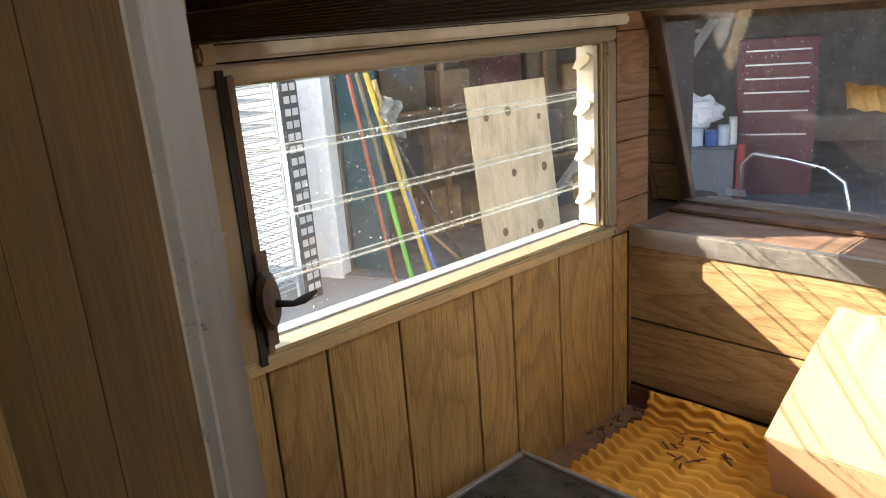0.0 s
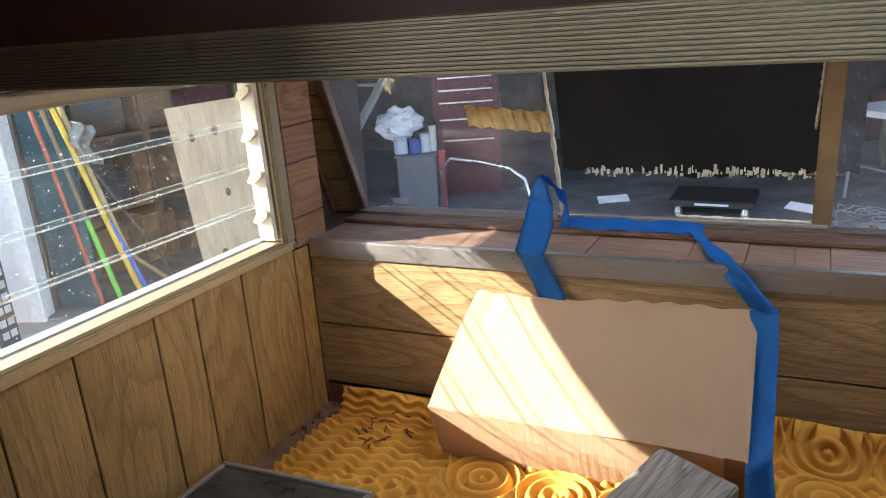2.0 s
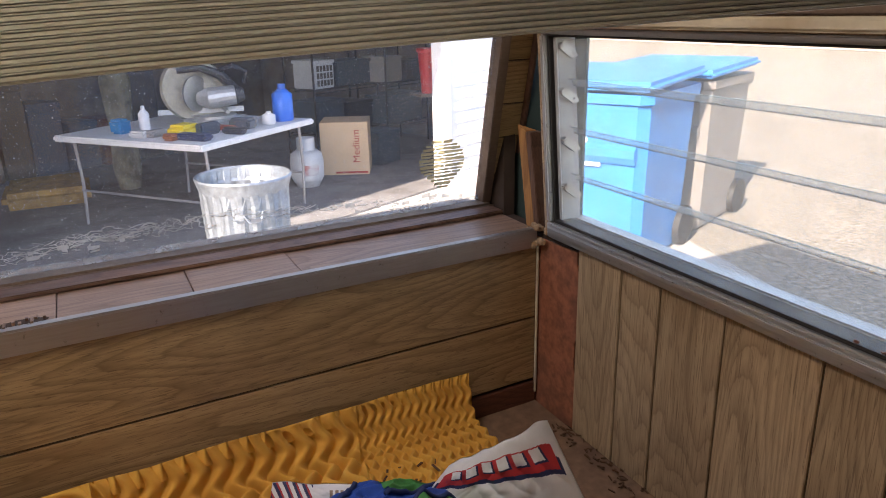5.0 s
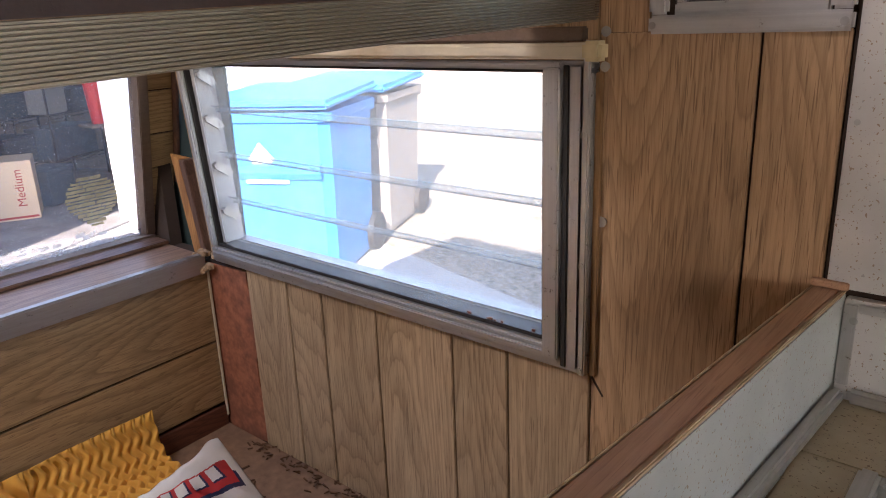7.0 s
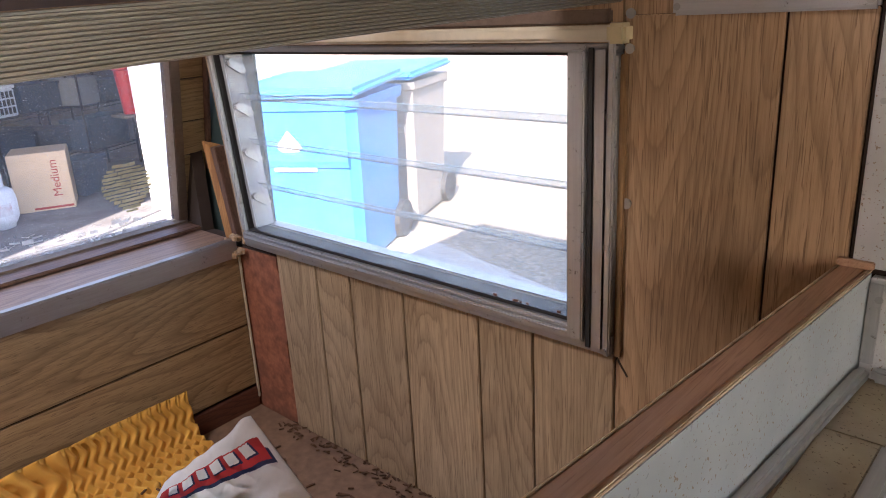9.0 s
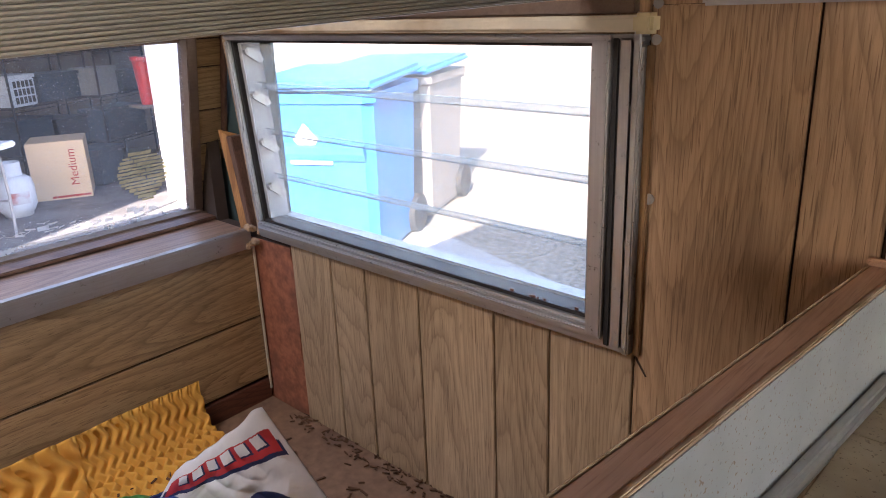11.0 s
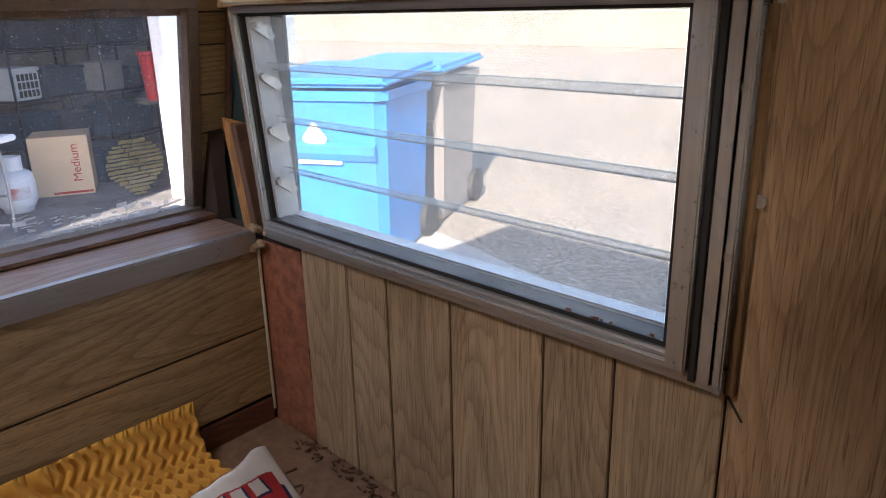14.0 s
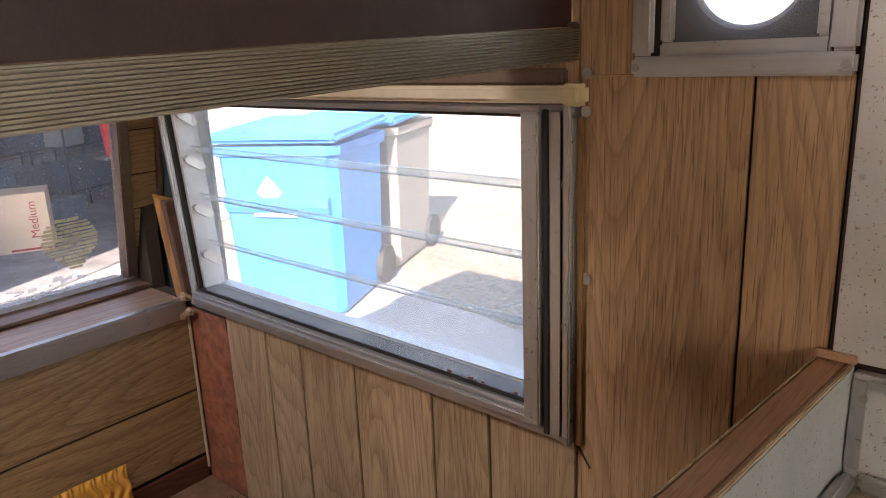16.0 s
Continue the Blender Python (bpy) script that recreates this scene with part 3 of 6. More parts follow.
# ---- side windows ----
def side_window(name, x0, x1, z0, z1, gx0, gx1, gz0, gz1, wall, out, slats, label, deep):
    """A louvred window with a frame on the wall's inner face. out is +1 or -1 towards the outside."""
    w = empty(name, ((x0 + x1) / 2, wall, (z0 + z1) / 2), label=label, category="window", kind="structure")
    def bar(nm, a, b, c, d, y0, y1, m, bev=0.003, lab=""):
        ya, yb = sorted((wall + out * y0, wall + out * y1))
        return part(nm, box(a, b, ya, yb, c, d, bev), m, w, lab)
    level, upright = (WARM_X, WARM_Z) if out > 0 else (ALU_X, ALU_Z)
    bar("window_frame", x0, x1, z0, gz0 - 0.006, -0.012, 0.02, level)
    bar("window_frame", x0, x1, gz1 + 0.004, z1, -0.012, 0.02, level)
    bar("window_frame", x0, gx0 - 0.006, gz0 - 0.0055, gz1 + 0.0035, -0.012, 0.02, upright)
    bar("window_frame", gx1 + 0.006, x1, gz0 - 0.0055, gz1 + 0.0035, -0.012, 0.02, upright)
    # inner lip, black gasket and reveal to the outside
    for a, b, c, d in ((gx0 - 0.0055, gx1 + 0.0055, gz0 - 0.0055, gz0), (gx0 - 0.0055, gx1 + 0.0055, gz1, gz1 + 0.0035), (gx0 - 0.0055, gx0, gz0, gz1), (gx1, gx1 + 0.0055, gz0, gz1)):
        bar("gasket", a, b, c, d, -0.004, 0.03, DARK_RUBBER if out < 0 else WARM_X, 0.0)
    bar("sill", gx0, gx1, gz0 - 0.004, gz0 + 0.003, 0.031, deep + 0.02, ALU_X)
    bar("reveal", gx0, gx1, gz1, gz1 + 0.004, 0.031, deep, ALU_X)
    for x in (gx0 - 0.002, gx1 - 0.002):
        bar("reveal", x, x + 0.004, gz0 + 0.004, gz1 - 0.001, 0.031, deep, ALU_Z)
    for k in range(len(slats) - 1):
        top, low = slats[k], slats[k + 1]
        h = top - low
        louvre = part("louvre", sheet(1, 1, lambda u, v: Vector((gx0 + 0.012 + (gx1 - gx0 - 0.03) * u, wall + out * (0.026 + 0.010 * (1 - v)), low - 0.012 + (h + 0.012) * v)), 0.0), GLASS if out > 0 else GLASS_DUSTY, w)
        if out < 0:
            bar("louvre_lap", gx0 + 0.012, gx1 - 0.018, low - 0.0115, low - 0.002, 0.0325, 0.0328, LOUVRE_LAP, 0.0)
        bar("louvre_edge", gx0 + 0.012, gx1 - 0.018, low - 0.0140, low - 0.0120, 0.0345, 0.0395, GLASS_EDGE if out > 0 else GLASS_EDGE_SHADED, 0.0)
        bar("louvre_edge", gx0 + 0.012, gx1 - 0.018, top - 0.0015, top + 0.0002, 0.0235, 0.0265, GLASS_EDGE, 0.0)
    return w, bar


slats_left = [1.222, 1.145, 1.062, 0.980, 0.893]
window_left, bar = side_window("window_1", 0.413, 1.200, 0.868, 1.250, 0.463, 1.165, 0.893, 1.224, LW, 1, slats_left, "old louvred aluminium window with wet glass slats and a crank", 0.042)
# operator track and clips at the front end
IVORY = plain("ivory_track", (0.66, 0.62, 0.52), 0.5, dirt=(0.30, 0.24, 0.16))
bar("track", 1.150, 1.162, 0.897, 1.222, 0.002, 0.040, IVORY, 0.001, "ivory louvre track")
for z in (1.196, 1.115, 1.032, 0.950):
    ear = prism([(0.040, -0.012), (0.026, -0.015), (0.004, 0.000), (0.002, 0.009), (0.010, 0.014), (0.032, 0.002)], 0, 1.138, 1.149)
    bmesh.ops.translate(ear, verts=ear.verts, vec=(0, LW, z))
    part("clip", ear, CREAM, window_left, "cream louvre clip")
# crank box with its lever
bar("crank_plate", 0.4515, 0.468, 0.905, 1.030, -0.0195, -0.017, BROWN_METAL, 0.002)
part("crank_box", lathe([(0.004, -0.004), (0.019, 0.0), (0.021, 0.008), (0.016, 0.016), (0.004, 0.018)], sides=20), BROWN_METAL, window_left, "brown enamelled crank box").matrix_basis = Matrix.Translation((0.458, LW - 0.019, 0.968)) @ pose(0, 0, 0, 90) @ Matrix.Diagonal((0.75, 1.9, 1.0, 1))
part("crank_lever", rod([(0.463, LW - 0.036, 0.965), (0.480, LW - 0.046, 0.962), (0.494, LW - 0.048, 0.964), (0.514, LW - 0.046, 0.968)], [0.005, 0.004, 0.006, 0.003], 8), DARK_RUBBER, window_left, "dark metal crank lever", True)
bar("frame_channel", 0.441, 0.4505, 0.880, 1.244, -0.0145, -0.0125, DARK_RUBBER, 0.0)
# brown metal here stands in for shade on the inner stile
bar("inner_stile", 0.451, 0.4625, 0.893, 1.238, -0.0165, -0.0125, BRONZE, 0.002, "brown inner stile")
bar("wood_stop", 0.402, 0.4125, 0.868, 1.25, -0.006, -0.001, OAK_DARK, 0.001)
for x, z in ((0.420, 0.876), (1.193, 0.876), (0.420, 1.06)):
    screw((x, LW - 0.013, z), "y", window_left)

slats_right = [1.248, 1.172, 1.084, 0.996, 0.900]
window_right, bar = side_window("window_2", 0.480, 1.345, 0.868, 1.262, 0.552, 1.325, 0.905, 1.248, RW, -1, slats_right, "louvred aluminium window with an insect screen on the inside", 0.042)
TRACK_GREY = plain("grey_track", (0.42, 0.42, 0.415), 0.45, 0.3, dirt=(0.30, 0.29, 0.27))
bar("track", 1.310, 1.319, 0.907, 1.246, 0.002, 0.046, TRACK_GREY, 0.001, "dull grey louvre track")
for z in (1.222, 1.140, 1.050, 0.962):
    ear = prism([(-0.044, -0.010), (-0.030, -0.013), (-0.006, 0.004), (-0.004, 0.012), (-0.012, 0.016), (-0.036, 0.004)], 0, 1.300, 1.309)
    bmesh.ops.translate(ear, verts=ear.verts, vec=(0, RW, z))
    clip = part("clip", ear, STEEL, window_right, "bent grey louvre clip")
    for dy, dz in ((-0.034, -0.004), (-0.011, 0.009)):
        head = bmesh.new()
        bmesh.ops.create_cone(head, cap_ends=True, segments=10, radius1=0.0035, radius2=0.0025, depth=0.003, matrix=pose(1.2985, RW + dy, z + dz, 0, 90))
        part("rivet", head, STEEL, clip)
bar("screen", 0.554, 1.300, 0.904, 1.2455, -0.002, -0.0015, SCREEN, 0.0, "fine grey insect screen")
# stepped extrusion along the free end
bar("frame_channel", 0.509, 0.517, 0.874, 1.258, -0.015, -0.0125, DARK_RUBBER, 0.001)
bar("frame_channel", 0.518, 0.541, 0.884, 1.255, -0.022, -0.0125, ALU_Z, 0.002)
bar("frame_channel", 0.518, 1.335, 0.880, 0.892, -0.018, -0.0125, ALU_X, 0.002)
bar("frame_channel", 0.518, 1.335, 1.2555, 1.262, -0.018, -0.0125, ALU_X, 0.002)
bar("frame_channel", 0.491, 0.508, 0.876, 1.258, -0.0165, -0.0125, ALU_Z, 0.003)
bar("frame_post", 0.480, 0.4895, 0.870, 1.285, -0.018, -0.0125, ALU_Z, 0.002)
bar("wood_stop", 0.470, 0.4795, 0.868, 1.25, -0.006, -0.001, OAK_DARK, 0.001)
random.seed(5)
for k in range(6):
    x = random.uniform(0.56, 0.68)
    bug = box(x, x + random.uniform(0.003, 0.008), RW + 0.0005, RW + 0.003, 0.9055, 0.9055 + random.uniform(0.002, 0.004), 0.0005)
    part("rust_flake", bug, plain("rust", (0.20, 0.08, 0.05), 0.9), window_right)
for x, z in ((0.486, 0.878), (0.486, 1.18), (0.486, 1.02)):
    screw((x, RW + 0.019, z), "y", window_right, 0.004)

# the forward end of this window follows the slope of the trailer's nose
for piece in window_right.children_recursive:
    if piece.matrix_basis == Matrix.Identity(4):
        for v in piece.data.vertices:
            v.co.x += 0.115 * (v.co.z - 1.065) * min(1.0, max(0.0, (v.co.x - 0.95) / 0.37))


# ---- blind rails over the windows ----
def blind_rail(x0, x1, wall, inward, z, label):
    r = empty("blind_rail", ((x0 + x1) / 2, wall, z), label=label, category="rail")
    y0, y1 = sorted((wall + inward * 0.013, wall + inward * 0.030))
    part("rail", box(x0, x1, y0, y1, z - 0.009, z + 0.009, 0.004), CREAM, r)
    part("end_bracket", box(x0 - 0.012, x0 + 0.012, y0 - 0.002, y1 + 0.004, z - 0.011, z + 0.011, 0.004), plain("yellowed_bracket", (0.62, 0.52, 0.30), 0.5), r, "yellowed plastic end bracket")
    part("valance", box(x0 + 0.02, x1, *sorted((wall + inward * 0.001, wall + inward * 0.012)), z + 0.010, z + 0.026, 0.002), BRONZE, r)
    for dz in (-0.018, 0.020):
        screw((x0 - 0.004, wall + inward * 0.004, z + dz), "y", r, 0.006)
    return r


blind_rail(0.472, 1.36, RW, 1, 1.274, "cream blind rail with yellowed plastic end over the window")
blind_rail(0.430, 1.215, LW, -1, 1.262, "worn cream blind rail over the louvred window")

# ---- front window ----
fw = empty("window_3", (lean(-0.2, 0.9), -0.2, 0.9), label="leaning brown-framed front window with one pane cut out", category="window", kind="structure")
ZB, ZT = 0.882, 1.262
def fbar(nm, y0, y1, z0, z1, a, b, m, bev=0.002, lab=""):
    return part(nm, box(a, b, y0, y1, z0, z1, bev, warp=on_lean), m, fw, lab)
fbar("window_frame", -1.262, 0.795, 0.862, ZB, -0.020, 0.02, BRONZE)
fbar("window_frame", -1.270, 0.800, 0.8705, 0.8765, -0.030, -0.0205, BRONZE)
fbar("window_frame", -1.262, 0.795, ZT, 1.30, -0.020, 0.02, BRONZE)
for y0, y1 in ((-1.262, -1.240), (0.772, 0.795)):
    fbar("window_frame", y0, y1, ZB + 0.0005, ZT - 0.0005, -0.020 if y0 < 0 else -0.012, 0.02 if y0 < 0 else 0.010, BRONZE)
fbar("divider", -0.204, -0.172, ZB + 0.0005, ZT - 0.0005, -0.012, 0.012, plain("tan_divider", (0.42, 0.30, 0.16), 0.5, dirt=(0.25, 0.16, 0.08)), 0.003, "tan window divider")
fbar("lower_rail", -0.20, 0.31, ZB + 0.0005, ZB + 0.010, -0.016, -0.004, ALU_Y)
fbar("acrylic_pane", -1.240, -0.204, ZB, ZT, 0.004, 0.007, ACRYLIC, 0.0, "scratched dirty acrylic pane")
fbar("acrylic_pane", 0.303, 0.772, ZB, ZT, 0.004, 0.007, ACRYLIC, 0.0)
# ragged cream edge left along the cut
random.seed(11)
CAULK = plain("cream_caulk", (0.72, 0.64, 0.46), 0.7, vary=0.2, bumpy=0.5)
def ragged(name, p0, p1, w):
    n = 26
    a, b = Vector(p0), Vector(p1)
    pts = [a.lerp(b, k / n) for k in range(n + 1)]
    r = [w * random.uniform(0.55, 1.25) for _ in pts]
    bm = rod([on_lean(p) for p in pts], r, 6)
    return part(name, bm, CAULK, fw, "ragged cream caulk", True)
ragged("caulk_bead", (0.004, 0.303, 0.885), (0.004, 0.292, 1.205), 0.005)
ragged("caulk_bead", (0.004, 0.298, 1.205), (0.004, -0.170, 1.207), 0.004)
ragged("caulk_bead", (0.004, 0.07, 0.894), (0.004, -0.172, 0.892), 0.004)
ragged("caulk_bead", (0.002, -0.172, 1.20), (0.002, -0.166, 1.08), 0.003)
fbar("top_strip", -0.172, 0.30, 1.209, ZT, 0.0, 0.010, OAK_DARK, 0.001)
# dried adhesive left on the pane
random.seed(21)
bm = bmesh.new()
def glue_line(y):
    return 0.905 + 0.032 * math.exp(-((y + 0.65) / 0.33) ** 2)
for k in range(90):
    y = random.choice((random.uniform(-0.56, -0.36), random.uniform(-1.16, -0.92), random.uniform(-1.22, -0.215)))
    z = glue_line(y) - 0.006 + random.gauss(0, 0.006)
    w, h = random.uniform(0.003, 0.022), random.uniform(0.0012, 0.010 if random.random() < 0.3 else 0.003)
    q = [on_lean(Vector((-0.0005, y + dy * w, z + dz * h + random.uniform(-0.003, 0.003)))) for dy, dz in ((0, 0), (1, 0), (1, 1), (0, 1))]
    bm.faces.new([bm.verts.new(p) for p in q])
tagged(part("glue_residue", bm, RESIDUE_BASE, fw, "flaky white adhesive residue"), kind="stuff")
bm = bmesh.new()
for k in range(120):
    y = random.choice((random.uniform(-0.60, -0.22), random.uniform(-0.95, -0.45)))
    z, h, l, ph = glue_line(y) + random.gauss(0.004, 0.007), random.uniform(0.002, 0.008), random.uniform(0.015, 0.060), random.uniform(0, 6)
    rod([on_lean(Vector((-0.001, y + l * j / 14 + 0.004 * math.cos(ph + j), z + h * math.sin(ph + j * 0.55)))) for j in range(15)], 0.0006, 3, bm)
tagged(part("glue_string", bm, RESIDUE_BASE, fw, "thin strings of dried adhesive"), kind="stuff")
fbar("dust_band", -1.238, -0.206, ZB + 0.002, ZB + 0.016, 0.0015, 0.002, pane("dust_film", (0.9, 0.9, 0.9), 0.0, 0.30, 0.0, (0.72, 0.70, 0.66)), 0.0, "dusty film along the foot of the pane")
# crazed film patch on the pane, broken into slivers
random.seed(3)
FILM = pane("crazed_olive_film", (0.40, 0.34, 0.20), 0.02, 0.80, 0.0, (0.42, 0.34, 0.19))
def patch_half(z):
    t = (z - 0.996) / 0.050
    if t > -0.45:
        return 0.053 * math.sqrt(max(0.0, 1 - t * t)) + 0.001
    return 0.047 - 0.034 * min(1.0, (-0.45 - t) / 0.75)
z = 0.932
while z < 1.043:
    h = random.uniform(0.006, 0.010)
    mid = -1.138 - 0.006 * (0.99 - z) / 0.06
    y = mid - patch_half(z + h / 2)
    end = mid + patch_half(z + h / 2)
    while y < end - 0.003:
        w = min(random.uniform(0.018, 0.060), end - y)
        s = [random.uniform(-0.0016, 0.0016) for _ in range(4)]
        bm = bmesh.new()
        n = 4
        lowv = [bm.verts.new(on_lean(Vector((0.0, y + w * k / n, z + random.uniform(0, 0.0016))))) for k in range(n + 1)]
        topv = [bm.verts.new(on_lean(Vector((0.0, y + w * k / n + s[1], z + h - 0.0012 + random.uniform(-0.0012, 0.0008))))) for k in range(n + 1)]
        for k in range(n):
            bm.faces.new((lowv[k], lowv[k + 1], topv[k + 1], topv[k]))
        part("film_sliver", bm, FILM, fw)
        y += w + random.uniform(0.0008, 0.002)
    z += h
# wrinkled gold tape
random.seed(13)
bm = sheet(90, 8, lambda u, v: on_lean(Vector((-0.001 - 0.003 * abs(noise.noise(Vector((u * 22, v * 4, 1)))) - 0.004 * max(0.0, math.cos(u * 44 + 0.8 * math.sin(v * 6))) ** 6, 0.465 - 0.172 * u, 1.135 - 0.044 * v - 0.016 * u + 0.002 * math.sin(u * 30)))))
part("gold_tape", bm, GOLD_TAPE, fw, "wrinkled strip of old gold tape", True)
bm = box(-0.0025, -0.001, 0.66, 0.70, 0.899, 0.915)
for v in bm.verts:
    v.co = on_lean(v.co)
part("maker_mark", bm, pane("etched_mark", (0.9, 0.9, 0.9), 0.02, 0.35), fw, "small etched mark in the glass")

for piece in fw.children_recursive:
    for v in piece.data.vertices:
        v.co = spread(v.co)

# ---- broken corner post beside the right window ----
cp = empty("corner_stud", (1.43, RW, LEDGE), label="exposed splintered pine stud in the broken corner", category="stud")
def tilt(co):
    return Vector((co.x + 0.20 * (co.z - LEDGE), co.y, co.z))


bm = box(1.404, 1.437, RW - 0.040, RW - 0.012, LEDGE - 0.012, 1.062, 0.002, warp=tilt)
for v in bm.verts:
    if v.co.z > 1.05:
        v.co.z += 0.012 * noise.noise(Vector((v.co.x * 60, v.co.y * 60, 2)))
part("stud", bm, RAW_PINE, cp, "split pale pine stud")
part("brace", box(1.384, 1.4035, RW - 0.040, RW - 0.010, LEDGE - 0.012, 1.058, 0.0015, warp=tilt), TRIM_DARK, cp, "dark brown brace")
part("jamb_strip", box(1.362, 1.375, RW - 0.030, RW - 0.004, LEDGE, 1.262, 0.0015, warp=lambda co: Vector((co.x + 0.115 * (co.z - 1.065), co.y, co.z))), CAP_RAW, cp, "thin raw edge strip")
random.seed(17)
bm = bmesh.new()
for k in range(26):
    p = Vector((1.372 + random.uniform(-0.03, 0.03), RW + random.uniform(-0.012, 0.016), LEDGE - 0.004 + random.uniform(-0.03, 0.012)))
    bmesh.ops.create_icosphere(bm, subdivisions=1, radius=random.uniform(0.004, 0.010), matrix=Matrix.Translation(p) @ Matrix.Diagonal((1.5, 0.8, 0.9, 1)))
part("torn_fibre", bm, plain("torn_fibreboard", (0.42, 0.27, 0.15), 0.9, vary=0.3, scale=50, bumpy=0.6), cp, "torn tan fibreboard")

# ---- overhead bunk with fluted edge ----
def sag(y):
    """Height of the bunk's lower edge along its length."""
    return 1.273 + 0.033 * (max(0.0, -0.40 - y) / 0.87) ** 0.7


def bunk_x(y):
    """x of the bunk's fluted face along its length."""
    return 0.483 - 0.030 * (y + 1.27)


bunk = empty("overhead_bunk", (0.48, -0.25, 1.27), label="brown vinyl overhead bunk with a fluted metal edge strip", category="bunk")
prof = [(0.004, 0.0), (-0.0015, 0.0005)]
for k in range(12 * 6 + 1):
    prof.append((-0.0046 if 1 <= k % 6 <= 4 else -0.0016, 0.0014 + k * 0.0312 / 72))
prof += [(-0.0015, 0.0335), (0.004, 0.034)]
ny = 24
def bunk_y(k):
    return RW + 0.004 + (LW - RW - 0.008) * k / ny
bm = bmesh.new()
rows = [[bm.verts.new((bunk_x(bunk_y(k)) + p, bunk_y(k), sag(bunk_y(k)) + q)) for p, q in prof] for k in range(ny + 1)]
for a, b in zip(rows, rows[1:]):
    for i in range(len(prof) - 1):
        bm.faces.new((a[i], a[i + 1], b[i + 1], b[i]))
part("edge_strip", bm, FLUTED, bunk, "fluted aluminium edge strip")
def on_sag(co):
    return Vector((co.x + bunk_x(co.y) - 0.480, co.y, co.z + sag(co.y) - 1.264))
bm = bmesh.new()
for k in range(ny):
    box(0.4842, 0.4872, bunk_y(k), bunk_y(k + 1), 1.2985, 1.50, 0, bm, on_sag)
bmesh.ops.remove_doubles(bm, verts=bm.verts, dist=0.0001)
bmesh.ops.delete(bm, geom=[f for f in bm.faces if abs(f.normal.y) > 0.9 and RW + 0.02 < f.calc_center_median().y < LW - 0.02], context="FACES")
part("edge_panel", bm, VINYL, bunk, "dark brown grained vinyl face")
part("bunk_board", sheet(ny, 2, lambda u, v: Vector((bunk_x(RW + (LW - RW) * u) + 0.008 + 0.10 * v, RW + 0.002 + (LW - RW - 0.004) * u, sag(RW + (LW - RW) * u) + 0.022 + 0.02 * v)), 0.012), OAK_DARK, bunk)
part("end_bracket", box(0.479, 0.495, RW + 0.0005, RW + 0.012, 1.312, 1.345, 0.002), BROWN_METAL, bunk)

# ---- partition with an aluminium edge ----
PX, PY = 0.170, 0.228
# oak print darkened: the partition's shade is in these colours
SHADED_PARTITION_OAK = wood("shaded_partition_oak", (0.04, 0.019, 0.007), (0.105, 0.058, 0.018), (0.14, 0.082, 0.027), 2, face=0)
partition = empty("partition", (PX, PY, 0.03), label="oak-printed partition, darkened for shade, with an aluminium edge cap", category="partition", kind="structure")
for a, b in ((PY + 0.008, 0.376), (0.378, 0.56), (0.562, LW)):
    plank("panel", PX - 0.006, PX + 0.008, a, b, 0.03, 1.99, SHADED_PARTITION_OAK, partition, 0.001)
part("edge_cap", box(PX - 0.010, PX + 0.009, PY - 0.004, PY + 0.0075, 0.03, 1.99, 0.004), ALU_Z, partition, "dull aluminium edge cap")

# ---- kitchen counter with a laminate guard ----
GUARD_LAMINATE = speckled("pale_flecked_laminate", (0.31, 0.335, 0.325), (0.37, 0.395, 0.38), (0.22, 0.15, 0.09), 260, 0.655)
def guard_x(y):
    return 0.204 + 0.064 * (y + 1.27)


guard = empty("counter_guard", (0.22, -0.9, 0.93), label="speckled laminate counter guard with a bare wood cap", category="counter")
gy0, gy1 = RW + 0.001, -0.20
def on_guard(co):
    return Vector((co.x + guard_x(co.y) - 0.203, co.y, co.z))
part("cap", box(0.2045, 0.229, gy0, gy1, 1.028, 1.045, 0.0015, warp=on_guard), CAP_WOOD, guard, "bare reddish wood cap")
part("cap_edge", box(0.2295, 0.2315, gy0, gy1, 1.0395, 1.0455, 0.0008, warp=on_guard), CAP_RAW, guard, "pale far edge")
part("cap_edge", box(0.200, 0.204, gy0, gy1, 1.0412, 1.0455, 0.001, warp=on_guard), CAP_RAW, guard, "raw chipped edge")
part("laminate_face", box(0.200, 0.204, gy0, gy1, 0.90, 1.0408, 0.0, warp=on_guard), GUARD_LAMINATE, guard)
part("core", box(0.2045, 0.226, gy0, gy1, 0.05, 1.0275, 0.0, warp=on_guard), OAK_DARK, guard)
part("metal_cove", box(0.186, 0.1995, gy0 + 0.012, gy1, 0.931, 0.946, 0.004, warp=on_guard), ALU_Y, guard, "dull metal cove strip")
part("end_chip", box(0.198, 0.232, RW + 0.0005, RW + 0.008, 1.0455, 1.053, 0.001), CAP_WOOD, guard)
counter = empty("kitchen_counter", (-0.1, -1.0, 0.93), label="cream speckled laminate counter with a cooktop cutout", category="counter")
COUNTER_TOP = speckled("yellowed_laminate", (0.26, 0.205, 0.13), (0.36, 0.30, 0.20), (0.15, 0.10, 0.05), 260, 0.65)
part("worktop", box(-0.60, 0.199, RW + 0.001, -1.155, 0.905, 0.930, 0.001), COUNTER_TOP, counter)
part("worktop", box(0.150, 0.199, -1.1545, -0.62, 0.905, 0.930, 0.001), COUNTER_TOP, counter)
part("cutout_rim", box(0.132, 0.1495, -1.1545, -0.62, 0.915, 0.934, 0.003), ALU_Y, counter, "worn metal rim")
part("cutout_rim", box(-0.55, 0.1315, -1.1545, -1.135, 0.915, 0.934, 0.003), ALU_X, counter)
